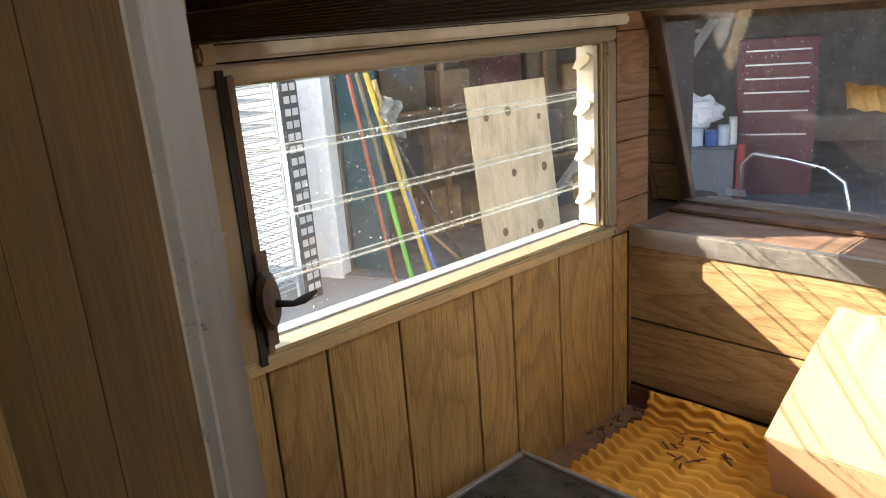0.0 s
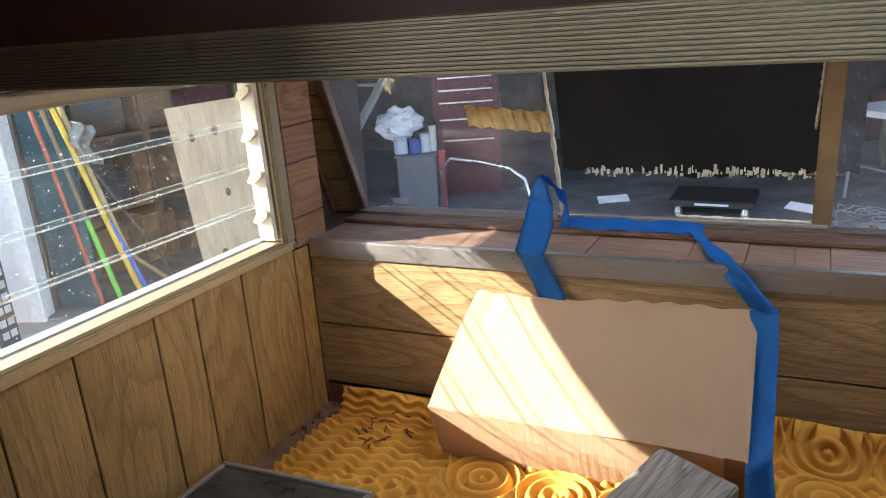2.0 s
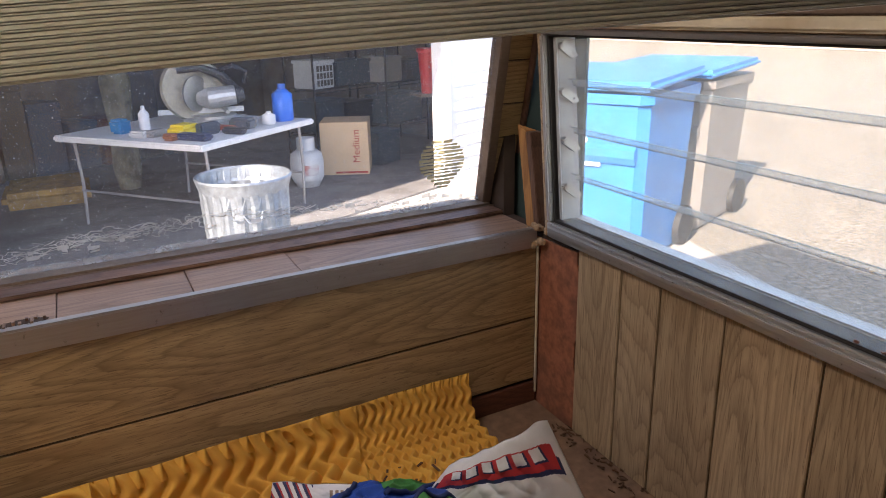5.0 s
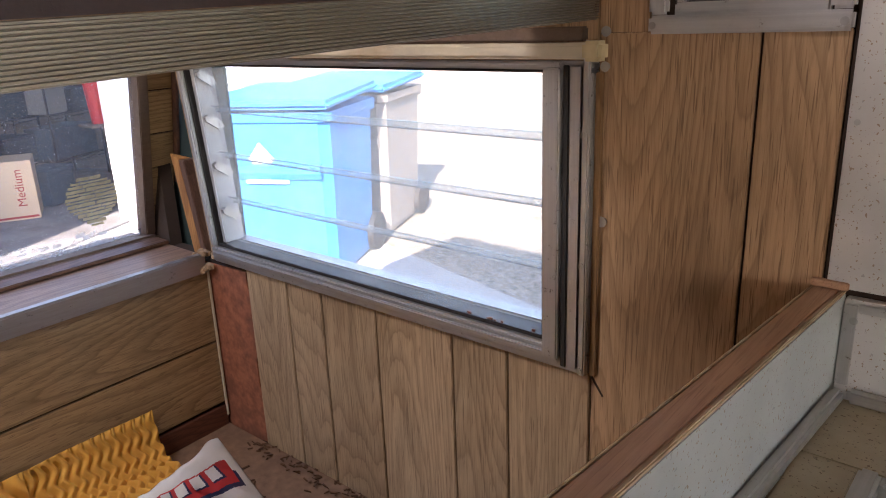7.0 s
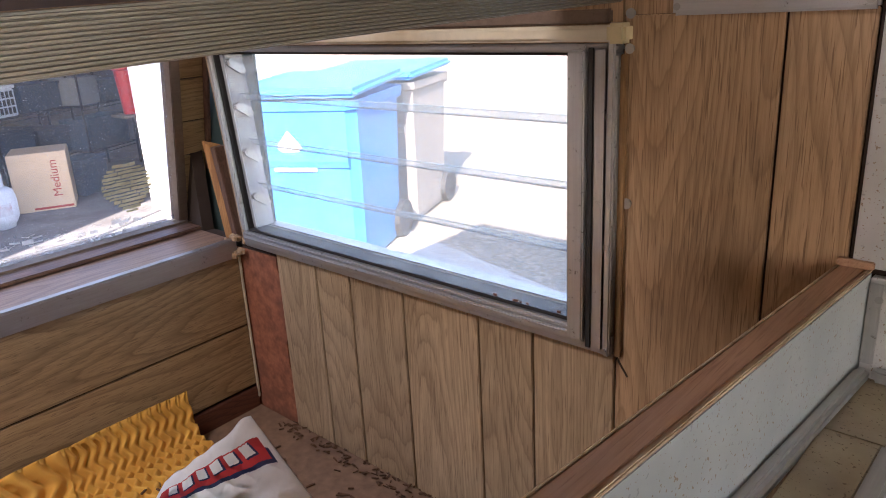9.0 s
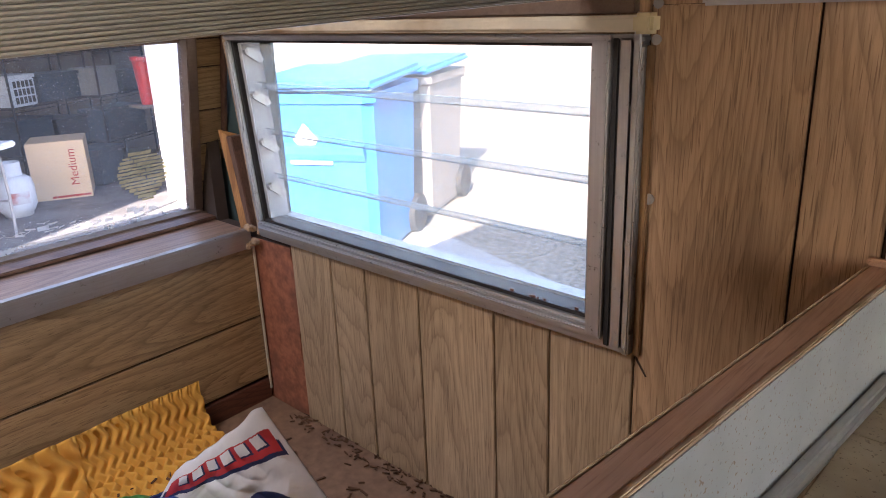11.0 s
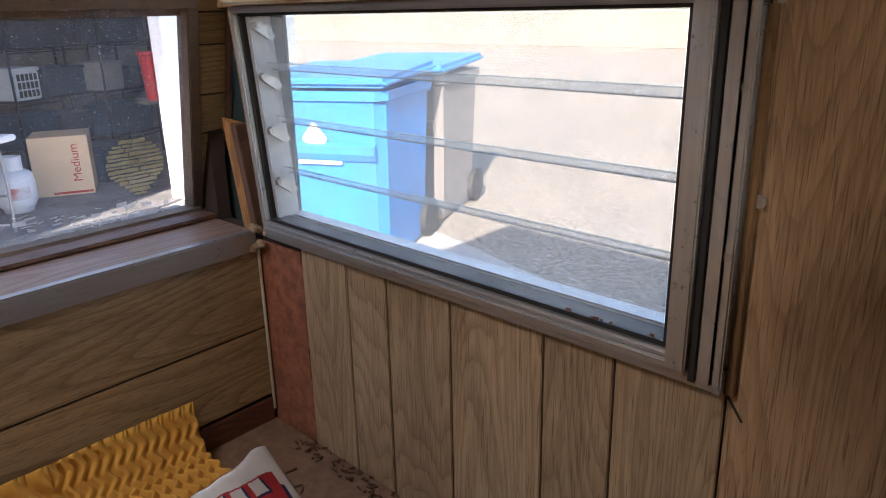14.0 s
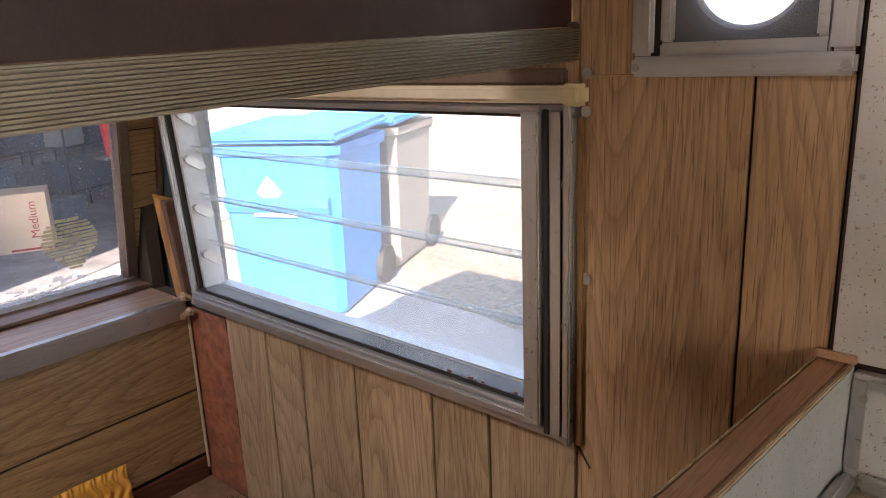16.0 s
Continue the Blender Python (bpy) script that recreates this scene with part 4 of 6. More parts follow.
part("cutout_pan", box(-0.55, 0.1315, -1.134, -0.62, 0.80, 0.82), DARK_RUBBER, counter)
splash = empty("backsplash", (0.0, RW, 1.2), label="speckled white laminate backsplash with screws", category="panel", kind="structure")
part("upper_sheet", box(-0.9, 0.2185, RW - 0.006, RW + 0.003, 1.046, 1.99, 0.001), LAMINATE, splash)
part("lower_sheet", box(-0.9, 0.1995, RW - 0.006, RW + 0.006, 0.93, 1.038, 0.001), LAMINATE, splash)
part("metal_edge", box(0.187, 0.1995, RW + 0.0065, RW + 0.009, 0.947, 1.034, 0.001), ALU_Z, splash)
part("metal_edge", box(-0.9, 0.1865, RW + 0.0065, RW + 0.009, 1.026, 1.036, 0.001), ALU_X, splash)
part("metal_cove", box(-0.9, 0.186, RW + 0.0065, RW + 0.017, 0.931, 0.947, 0.004), ALU_X, splash)
screw((0.210, RW + 0.004, 1.209), "y", splash, 0.003)
screw((0.189, RW + 0.010, 1.018), "y", splash, 0.004)
part("groove_strip", box(0.2190, 0.2212, RW - 0.006, RW + 0.001, 1.046, 1.99), GAP_SHADE, splash)

# ---- wall vent ----
vent = empty("wall_vent", (0.32, RW, 1.38), label="square aluminium-framed wall vent with mesh and a round fan", category="vent")
for a in ((0.222, 0.418, 1.290, 1.309), (0.222, 0.418, 1.452, 1.472)):
    part("frame", box(a[0], a[1], RW + 0.0005, RW + 0.010, a[2], a[3], 0.003), ALU_X, vent)
for a in ((0.222, 0.243), (0.397, 0.418)):
    part("frame", box(a[0], a[1], RW + 0.0005, RW + 0.010, 1.3095, 1.4515, 0.003), ALU_Z, vent)
for x0, x1, z0, z1 in ((0.2455, 0.3945, 1.3055, 1.321), (0.2455, 0.3945, 1.440, 1.4545), (0.2455, 0.257, 1.3215, 1.4395), (0.383, 0.3945, 1.3215, 1.4395)):
    part("inner_frame", box(x0, x1, RW - 0.012, RW - 0.002, z0, z1, 0.002), ALU_X, vent)
part("mesh", box(0.257, 0.383, RW - 0.0105, RW - 0.010, 1.321, 1.440), SCREEN, vent, "fine wire mesh")
ring = rod([(0.32 + 0.052 * math.cos(a), RW - 0.022, 1.382 + 0.052 * math.sin(a)) for a in (2 * math.pi * k / 32 for k in range(33))], 0.004, 8)
part("fan_ring", ring, STEEL, vent, "", True)
bm = bmesh.new()
hole, edge = [], []
for k in range(40):
    a = 2 * math.pi * k / 40
    s = 1 / max(abs(math.cos(a)), abs(math.sin(a)))
    hole.append(bm.verts.new((0.32 + 0.053 * math.cos(a), RW - 0.018, 1.382 + 0.053 * math.sin(a))))
    edge.append(bm.verts.new((0.32 + 0.070 * s * math.cos(a), RW - 0.018, 1.381 + 0.066 * s * math.sin(a))))
for k in range(40):
    bm.faces.new((hole[k], hole[(k + 1) % 40], edge[(k + 1) % 40], edge[k]))
part("fan_plate", bm, plain("grey_fan_plate", (0.14, 0.14, 0.15), 0.5, 0.4), vent, "dark grey fan plate")
part("fan_hub", box(0.304, 0.336, RW - 0.034, RW - 0.020, 1.378, 1.386, 0.002), STEEL, vent)
for x, z in ((0.229, 1.299), (0.411, 1.299), (0.229, 1.462), (0.411, 1.462)):
    screw((x, RW + 0.012, z), "y", vent, 0.004)


# ---- foam mattress pad ----
def foam_relief(x, y):
    if y > 0.40:
        big = min(1.0, max(0.0, (0.96 + 0.25 * (0.70 - y) - x) / 0.05))
        s = 0.010 * (0.5 + 0.5 * math.cos(2 * math.pi / 0.024 * (x + 0.006 * math.sin(2 * math.pi * y / 0.060))))
        return s * (1 - big) + big * 0.020 * (0.5 + 0.5 * math.cos(2 * math.pi / 0.045 * (y + 0.012 * math.sin(2 * math.pi * x / 0.05))))
    if y > -0.43:
        c = 0.135
        px, py = (x - 1.32 + c * 10.5) % c - c / 2, (y + 0.226 + c * 10.5) % c - c / 2
        r = math.hypot(px, py)
        if r < 0.0675:
            return 0.017 * (0.5 + 0.5 * math.cos(2 * math.pi * r / 0.0225)) ** 0.5 + 0.002
        qx, qy = c / 2 - abs(px), c / 2 - abs(py)
        return 0.013 * (0.5 + 0.5 * math.cos(2 * math.pi * (qx + qy) / 0.034)) ** 0.5 + 0.002
    if y > -0.84 - 0.10 * (x - 1.25):
        return 0.020 * (0.5 + 0.5 * math.cos(2 * math.pi / 0.037 * (y + 0.0115 * math.sin(2 * math.pi * x / 0.074)))) ** 0.55
    return 0.011 * (0.5 + 0.5 * math.cos(2 * math.pi / 0.0195 * (y + 0.0058 * math.sin(2 * math.pi * x / 0.038)))) ** 0.6


FX0, FY0, FY1 = 0.60, -1.098, 0.712
def foam_point(u, v):
    y = FY1 + (FY0 - FY1) * u
    back_x = front(y) - 0.012 + (0.012 if y < 0 else -0.02)
    run = v * (back_x - FX0 + 0.05)
    x = FX0 + run
    h = foam_relief(x, y)
    z = DECK + 0.026 + 0.006 * noise.noise(Vector((x * 3, y * 3, 0)))
    over = x - (back_x - 0.075)
    if over > 0:
        a = min(1.0, over / 0.125)
        x, z = back_x - 0.075 + 0.060 * math.sin(a * 1.25), z + 0.112 * (1 - math.cos(a * 1.45))
        if y > 0.3:
            z -= 0.045 * a
        z += 0.006 * noise.noise(Vector((y * 9, 3, 1)))
    x += 0.004 * noise.noise(Vector((y * 14, x * 14, 5))) * (v < 0.02)
    h *= 1.45
    tip = max(0.0, min(1.0, over / 0.1))
    return Vector((x - h * 0.55 * tip, y, z + h * (1 - 0.65 * tip)))


bm = bmesh.new()
NU, NV = 900, 260
grid = [[bm.verts.new(foam_point(i / NU, j / NV)) for j in range(NV + 1)] for i in range(NU + 1)]
for i in range(NU):
    for j in range(NV):
        bm.faces.new((grid[i][j], grid[i + 1][j], grid[i + 1][j + 1], grid[i][j + 1]))
border = [grid[i][0] for i in range(NU + 1)] + [grid[NU][j] for j in range(1, NV + 1)] + [grid[i][NV] for i in range(NU - 1, -1, -1)] + [grid[0][j] for j in range(NV - 1, 0, -1)]
under = [bm.verts.new((v.co.x, v.co.y, max(DECK + 0.001, v.co.z - 0.034))) for v in border]
for k in range(len(border)):
    l = (k + 1) % len(border)
    bm.faces.new((border[k], under[k], under[l], border[l]))
tagged(part("foam_mattress_pad", bm, FOAM, smooth=True), "yellow egg-crate foam pad with waves and rings", "mattress pad")

# ---- cardboard box, leaning on the front wall ----
A, B, C, D = Vector((1.262, 0.402, 0.792)), Vector((1.290, -0.104, 0.798)), Vector((1.105, -0.113, 0.622)), Vector((1.062, 0.420, 0.640))
down = Vector((0.045, 0.0, -0.125))
carton = empty("cardboard_box", (1.23, 0.16, DECK + 0.03), label="plain brown cardboard box tipped against the wall", category="box")
def carton_top(u, v):
    p = D.lerp(C, u).lerp(A.lerp(B, u), v)
    wave = 0.0028 * math.sin(u * 46 + 2 * math.sin(u * 9)) * max(0, v - 0.45) * 1.6
    return p + Vector((0, 0, 0.010 * math.sin(math.pi * v) - 0.004 * math.sin(math.pi * u * 2) + wave))
part("top_flap", sheet(60, 16, carton_top, 0.004), CARD, carton, "", True)
def carton_front(u, v):
    p = D.lerp(C, u) + down * v
    return p + Vector((-0.010 * math.sin(math.pi * u) * math.sin(math.pi * v), 0, 0.001))
part("front_side", sheet(30, 6, carton_front, 0.004), CARD, carton)
part("end_side", sheet(6, 6, lambda u, v: D.lerp(A, u) + down * v * (1 + 1.1 * u) + Vector((0, 0.001, -0.002)), 0.003), CARD, carton)
part("end_side", sheet(6, 6, lambda u, v: C.lerp(B, u) + down * v * (1 + 1.1 * u) + Vector((0, -0.001, -0.002)), 0.003), CARD, carton)
part("corner_tab", sheet(2, 4, lambda u, v: C + Vector((-0.006, 0.004 + 0.030 * u, 0.006)) + down * v * 1.05, 0.002), plain("brown_tape", (0.42, 0.22, 0.09), 0.45), carton, "stapled brown corner tab")
for v in (0.25, 0.72):
    part("staple", rod([C + Vector((-0.0085, 0.012, 0.006)) + down * v * 1.05, C + Vector((-0.0085, 0.024, 0.004)) + down * v * 1.05], 0.0012, 6), STEEL, carton)

# ---- blue tape ----
tape = empty("blue_tape", (1.45, 0.28, LEDGE), label="loose strips of blue masking tape from window to box", category="tape")
def ribbon(name, pts, widths, turns=None):
    n = len(pts) - 1
    def f(u, v):
        k = min(int(u * n), n - 1)
        t = u * n - k
        p = Vector(pts[k]).lerp(Vector(pts[k + 1]), t)
        w = Vector(widths[k]).lerp(Vector(widths[k + 1]), t)
        return p + w * (v - 0.5) + Vector((0.002 * math.sin(u * 17 + v * 3), 0.0, 0.002 * math.sin(u * 23)))
    return part(name, sheet(40, 4, f, 0.0006), BLUE_TAPE, tape, "", True)
y0 = 0.31
ribbon("strip", [(lean(y0, 0.98, -0.035), y0 + 0.015, 0.985), (lean(y0, 0.95, -0.06), y0 + 0.01, 0.94), (front(0.3, 0.06), 0.30, LEDGE + 0.045), (front(0.3, -0.01), 0.295, LEDGE + 0.004), (front(0.27, -0.012), 0.262, 0.815), (front(0.24, -0.02), 0.245, 0.770)],
       [(0.01, 0.018, 0.0), (0.015, 0.056, 0.01), (0.0, 0.058, 0.01), (0, 0.058, 0.004), (0, 0.056, 0.008), (0, 0.056, 0.008)])
ribbon("strip", [(lean(y0, 0.985, -0.035), y0 + 0.012, 0.99), (lean(y0, 0.95, -0.03), y0 - 0.02, 0.955), (lean(y0, 0.91, -0.03), y0 - 0.028, 0.91), (front(0.27, 0.15), 0.275, LEDGE + 0.018)],
       [(0.0, 0.012, 0.0), (0.02, 0.03, 0.0), (0.03, 0.02, 0.0), (0.03, 0.03, 0.0)])
ribbon("strip", [(front(y, 0.165), y, LEDGE + 0.015 + 0.002 * (k % 2)) for k, y in enumerate((0.29, 0.20, 0.12, 0.04, 0.01))], [(0.04, 0, 0.012)] * 4 + [(0.015, 0, 0.01)])
ribbon("strip", [(front(0.03, 0.15), 0.035, LEDGE + 0.020), (front(-0.01, 0.08), -0.01, LEDGE + 0.012), (front(-0.05, 0.0), -0.045, LEDGE + 0.010), (front(-0.08, -0.022), -0.080, 0.845), (1.283, -0.112, 0.803)],
       [(0.014, 0.016, 0), (0.026, 0.042, 0.0), (0.024, 0.054, 0.01), (0.014, 0.056, 0.012), (0.02, 0.050, 0.004)])
ribbon("strip", [(1.286, -0.112, 0.806), (1.235, -0.120, 0.752), (1.170, -0.125, 0.690), (1.100, -0.128, 0.624), (1.095, -0.134, 0.57), (1.110, -0.138, 0.520)],
       [(0.0, 0.044, -0.012), (0.004, 0.040, -0.03), (0.004, 0.036, -0.04), (-0.012, 0.036, -0.035), (-0.02, 0.040, -0.01), (-0.02, 0.042, 0.0)])

# ---- empty white sack with a red and navy mark ----
WHITE_PLASTIC = plain("white_sack_plastic", (0.72, 0.72, 0.71), 0.35, vary=0.06, scale=25, bumpy=0.5, distance=0.004)
MARK_RED = plain("printed_red", (0.50, 0.035, 0.04), 0.4)
MARK_NAVY = plain("printed_navy", (0.02, 0.03, 0.10), 0.4)
MARK_TAN = plain("printed_tan", (0.38, 0.26, 0.17), 0.4, vary=0.2)
def sack(name, bl, br, tl, tr, bulge, seed, label, marks):
    bl, br, tl, tr = Vector(bl), Vector(br), Vector(tl), Vector(tr)
    nrm = (br - bl).cross(tl - bl).normalized()
    def f(side):
        def g(u, v):
            w = v + 0.05 * noise.noise(Vector((u * 5 + seed, 0, 7))) * v
            fold = noise.noise(Vector((u * 3.1 + seed, v * 3.3, side))) * 0.45 + noise.noise(Vector((u * 8 + seed, v * 9, side + 3))) * 0.25 + 0.40 * abs(noise.noise(Vector((u * 7 + 4 * v, v * 4, seed)))) + 0.10 * abs(noise.noise(Vector((u * 17 - 6 * v, v * 14, seed + 2))))
            b = math.sin(math.pi * min(1, max(0, u))) ** 0.6 * (1 - v) ** 0.6 * bulge
            return bl.lerp(br, u).lerp(tl.lerp(tr, u), w) + nrm * side * (b * (0.7 + fold) + 0.0012)
        return g
    ob = empty(name, bl.lerp(br, 0.5), label=label, category="sack")
    part("front_sheet", sheet(220, 220, f(1), 0, marks), [WHITE_PLASTIC, MARK_RED, MARK_NAVY, MARK_TAN], ob, "", True)
    part("back_sheet", sheet(60, 60, f(-1)), WHITE_PLASTIC, ob, "", True)
    return ob
def marks_big(u, v):
    p = v - 0.84 + 0.05 * (2 * u - 1) ** 2
    if abs(p) < 0.075 and 0.04 < u < 0.95:
        k = (u * 7.6 + 2.2 * p) % 1
        if -0.030 < p < 0.066 and 0.10 < u < 0.90 and k < 0.74:
            return 2 if k > 0.62 or p < -0.016 else 0
        return 1
    if abs(p) < 0.105 and 0.02 < u < 0.97:
        return 2 if p < 0 else 0
    q = ((u - 0.70) / 0.17) ** 2 + ((v - 0.34) / 0.20) ** 2
    if q < 0.22:
        return 1 if q < 0.16 else 0
    if q < 1:
        return 2
    q = ((u - 0.36) / 0.18) ** 2 + ((v - 0.10) / 0.12) ** 2
    if q < 1:
        return 1 if q < 0.6 else 2
    if 0.18 < u < 0.30 and 0.30 < v < 0.55 and abs(math.sin(v * 70 + u * 30)) > 0.4:
        return 1 if u < 0.24 else 3
    if 0.34 < u < 0.60 and 0.20 < v < 0.56 - 0.2 * (u - 0.34):
        return 3
    return 0
sack("plastic_sack", (1.06, -0.80, DECK + 0.03), (0.83, -1.08, DECK + 0.03), (1.00, -0.885, 0.662), (0.878, -0.972, 0.778), 0.034, 2.0, "crumpled white plastic sack with red and navy print", marks_big)
def marks_small(u, v):
    if u < 0.30 and v > 0.35:
        k = (u * 14 + v * 3) % 1
        return 2 if k < 0.35 else 1 if k < 0.55 and v > 0.5 else 0
    if 0.42 < u < 0.80 and 0.72 < v < 0.90 and (u * 26) % 1 < 0.6:
        return 1 if u > 0.6 else 3
    return 0
sack("plastic_sack", (1.16, -0.64, DECK + 0.045), (1.05, -0.86, DECK + 0.045), (1.17, -0.66, 0.60), (1.07, -0.85, 0.595), 0.02, 9.0, "flattened white plastic sack with navy and red print", marks_small)

# ---- blue and green jacket in a heap ----
JACKET_BLUE = plain("blue_nylon", (0.011, 0.065, 0.33), 0.5, vary=0.2, scale=60, bumpy=0.5)
JACKET_GREEN = plain("green_nylon", (0.10, 0.42, 0.10), 0.55, vary=0.15, scale=60, bumpy=0.5)
JACKET_NAVY = plain("navy_piping", (0.01, 0.025, 0.10), 0.6)
def heap_top(x, y):
    """Height of the jacket's crumpled upper side."""
    r = min(1.0, math.hypot((x - 0.955) / 0.21, (y + 0.765) / 0.225))
    fold = 0.030 * noise.noise(Vector((x * 9, y * 9, 0.3))) + 0.050 * (0.3 - abs(noise.noise(Vector((x * 14 + y * 9, y * 11 - x * 4, 0.9))))) + 0.022 * (0.25 - abs(noise.noise(Vector((x * 31, y * 27 + x * 20, 2.9)))))
    return DECK + 0.036 + max(0.0, 1 - r ** 2.2) * (0.125 + fold) + 0.012 * (1 - r)


jacket = empty("jacket", (0.955, -0.765, DECK + 0.03), label="crumpled blue and green nylon jacket on the foam", category="jacket")
def shell(u, v):
    a = 2 * math.pi * u
    k = 1 + 0.10 * noise.noise(Vector((math.cos(a) * 2, math.sin(a) * 2, 0)))
    x, y = 0.955 + 0.21 * v * math.cos(a) * k, -0.765 + 0.225 * v * math.sin(a)
    return Vector((x, y, heap_top(x, y)))
part("body", sheet(170, 70, shell), JACKET_BLUE, jacket, "blue nylon body", True)
def cut(s, y):
    x = 0.955 + s - 0.55 * (y + 0.765) + 0.012 * math.sin(y * 22)
    return Vector((x, y, heap_top(x, y) + 0.003))
part("green_panel", sheet(60, 110, lambda u, v: cut(-0.125 + 0.105 * u * (1 - 0.25 * v), -0.70 - 0.20 * v), 0.001), JACKET_GREEN, jacket, "bright green panel", True)
part("green_panel", sheet(30, 60, lambda u, v: cut(0.015 + 0.055 * u, -0.79 - 0.11 * v), 0.001), JACKET_GREEN, jacket, "bright green panel", True)
for s0, s1, y0, y1 in ((-0.127, -0.127, -0.70, -0.90), (-0.018, -0.044, -0.70, -0.90), (-0.07, -0.08, -0.71, -0.90), (-0.127, -0.018, -0.698, -0.698), (0.013, 0.013, -0.78, -0.90), (0.04, 0.10, -0.62, -0.76), (-0.02, 0.02, -0.58, -0.69)):
    part("piping", rod([cut(s0 + (s1 - s0) * k / 40, y0 + (y1 - y0) * k / 40) for k in range(41)], 0.0042, 6), JACKET_NAVY, jacket, "navy piping", True)
part("zip_pocket", sheet(20, 60, lambda u, v: cut(-0.085 + 0.022 * u, -0.735 - 0.11 * v) + Vector((0, 0, 0.002)), 0.001), JACKET_NAVY, jacket, "navy zip flap", True)

# ---- window screen panel lying by the left wall ----
panel = empty("window_screen", (0.74, 0.62, DECK + 0.03), label="loose insect screen panel in a thin aluminium frame", category="screen")
M = pose(0.898, 0.772, DECK + 0.064, 0, 3.5, 4)
def sbar(nm, a, b, c, d, e, f, m):
    ob = part(nm, box(a, b, c, d, e, f, 0.0015), m, panel)
    ob.matrix_basis = M @ Matrix.Identity(4)
    ob.matrix_parent_inverse = panel.matrix_basis.inverted()
sbar("frame_bar", -0.010, 0.0, -0.315, 0.0, -0.006, 0.006, ALU_Y)
sbar("frame_bar", -0.50, -0.011, -0.010, 0.0, -0.006, 0.006, ALU_X)
sbar("frame_bar", -0.50, -0.011, -0.315, -0.305, -0.006, 0.006, ALU_X)
sbar("mesh", -0.50, -0.011, -0.304, -0.011, -0.001, 0.0005, pane("grey_mesh", (0.35, 0.35, 0.34), 0.0, 0.5, 0.0, (0.30, 0.29, 0.25)))

# ---- weathered board end ----
board = part("weathered_board", box(-0.20, 0.20, -0.07, 0.07, -0.012, 0.012, 0.003), GREY_WOOD)
for v in board.data.vertices:
    if v.co.x > 0.19:
        v.co.x += 0.012 * noise.noise(Vector((v.co.y * 30, v.co.z * 90, 1)))
board.matrix_basis = pose(0.900, 0.045, 0.566, 0, -14, -28)
tagged(board, "weathered grey board with a splintered end", "board")

# ---- chips and leaves ----
random.seed(31)
def chips(n, area, z, size, material, name, label):
    bm = bmesh.new()
    for _ in range(n):
        x, y = random.uniform(*area[0]), random.uniform(*area[1])
        a, l, w = random.uniform(0, 3.14), random.uniform(*size), random.uniform(0.0015, 0.005)
        c, s = math.cos(a), math.sin(a)
        h = z(x, y) + 0.0015
        t = random.uniform(0.0, 0.006)
        vs = [bm.verts.new((x + c * p * l - s * q * w, y + s * p * l + c * q * w, h + (t if p > 0 else 0) + r)) for p, q, r in ((-.5, -.5, 0), (.5, -.4, 0), (.5, .5, 0), (-.5, .4, 0), (-.5, -.5, .002), (.5, -.4, .002), (.5, .5, .002), (-.5, .4, .002))]
        for f in ((0, 1, 2, 3), (7, 6, 5, 4), (0, 4, 5, 1), (1, 5, 6, 2), (2, 6, 7, 3), (3, 7, 4, 0)):
            bm.faces.new([vs[i] for i in f])
    return tagged(part(name, bm, material), label, "debris", kind="stuff")
CHIP = plain("brown_chip", (0.14, 0.07, 0.035), 0.9, vary=0.3)
chips(120, ((0.80, 1.26), (RW + 0.002, RW + 0.040)), lambda x, y: DECK, (0.003, 0.014), CHIP, "wood_chips", "brown splinters and chips along the wall")
chips(26, ((0.80, 1.20), (RW + 0.03, -1.12)), lambda x, y: DECK, (0.004, 0.026), CHIP, "wood_chips", "loose splinters on the platform")
chips(40, ((1.10, 1.30), (LW - 0.08, LW - 0.005)), lambda x, y: DECK, (0.005, 0.02), CHIP, "wood_chips", "chips by the left wall")
chips(22, ((1.06, 1.20), (0.50, 0.62)), lambda x, y: DECK + 0.040, (0.008, 0.025), CHIP, "dry_leaves", "dry brown leaf scraps on the foam")
chips(16, ((1.10, 1.22), (-0.98, -0.82)), lambda x, y: DECK + 0.040, (0.008, 0.02), CHIP, "dry_leaves", "dry brown leaf scraps on the foam")

# ---- outside: ground, garage, yard ----
GROUND = -0.30
_n = Nodes("yard_concrete")
_v = _n.coords((1, 1, 1), False)
_c = _n.mix(_n.noise(_v, 2.0, 6), (0.36, 0.335, 0.295), (0.45, 0.42, 0.375))
_c = _n.mix(_n.ramp(_n.noise(_v, 60, 4), (0.5, (0, 0, 0)), (0.7, (1, 1, 1))), _c, (0.34, 0.315, 0.275))
CONCRETE = _n.base(Base_Color=_c, Roughness=0.9, Normal=_n.bump(_n.noise(_v, 80, 4), 0.4, 0.005))
_n = Nodes("dry_grass_ground")
_v = _n.coords((1, 1, 1), False)
_c = _n.mix(_n.ramp(_n.noise(_v, 26.0, 8, 0.8), (0.40, (0, 0, 0)), (0.60, (1, 1, 1))), (0.10, 0.08, 0.06), (0.42, 0.37, 0.285))
GRASS = _n.base(Base_Color=_n.mix(_n.ramp(_n.noise(_v, 1.3, 4), (0.4, (0, 0, 0)), (0.75, (0.6, 0.6, 0.6))), _c, (0.32, 0.285, 0.23)), Roughness=0.95, Normal=_n.bump(_n.noise(_v, 90, 5), 0.8, 0.02))
bm = sheet(40, 40, lambda u, v: Vector((-300 + 600 * u, -300 + 600 * v, GROUND - 0.012)))
tagged(part("ground", bm, GRASS), "dry straw-coloured ground", "ground", kind="structure")
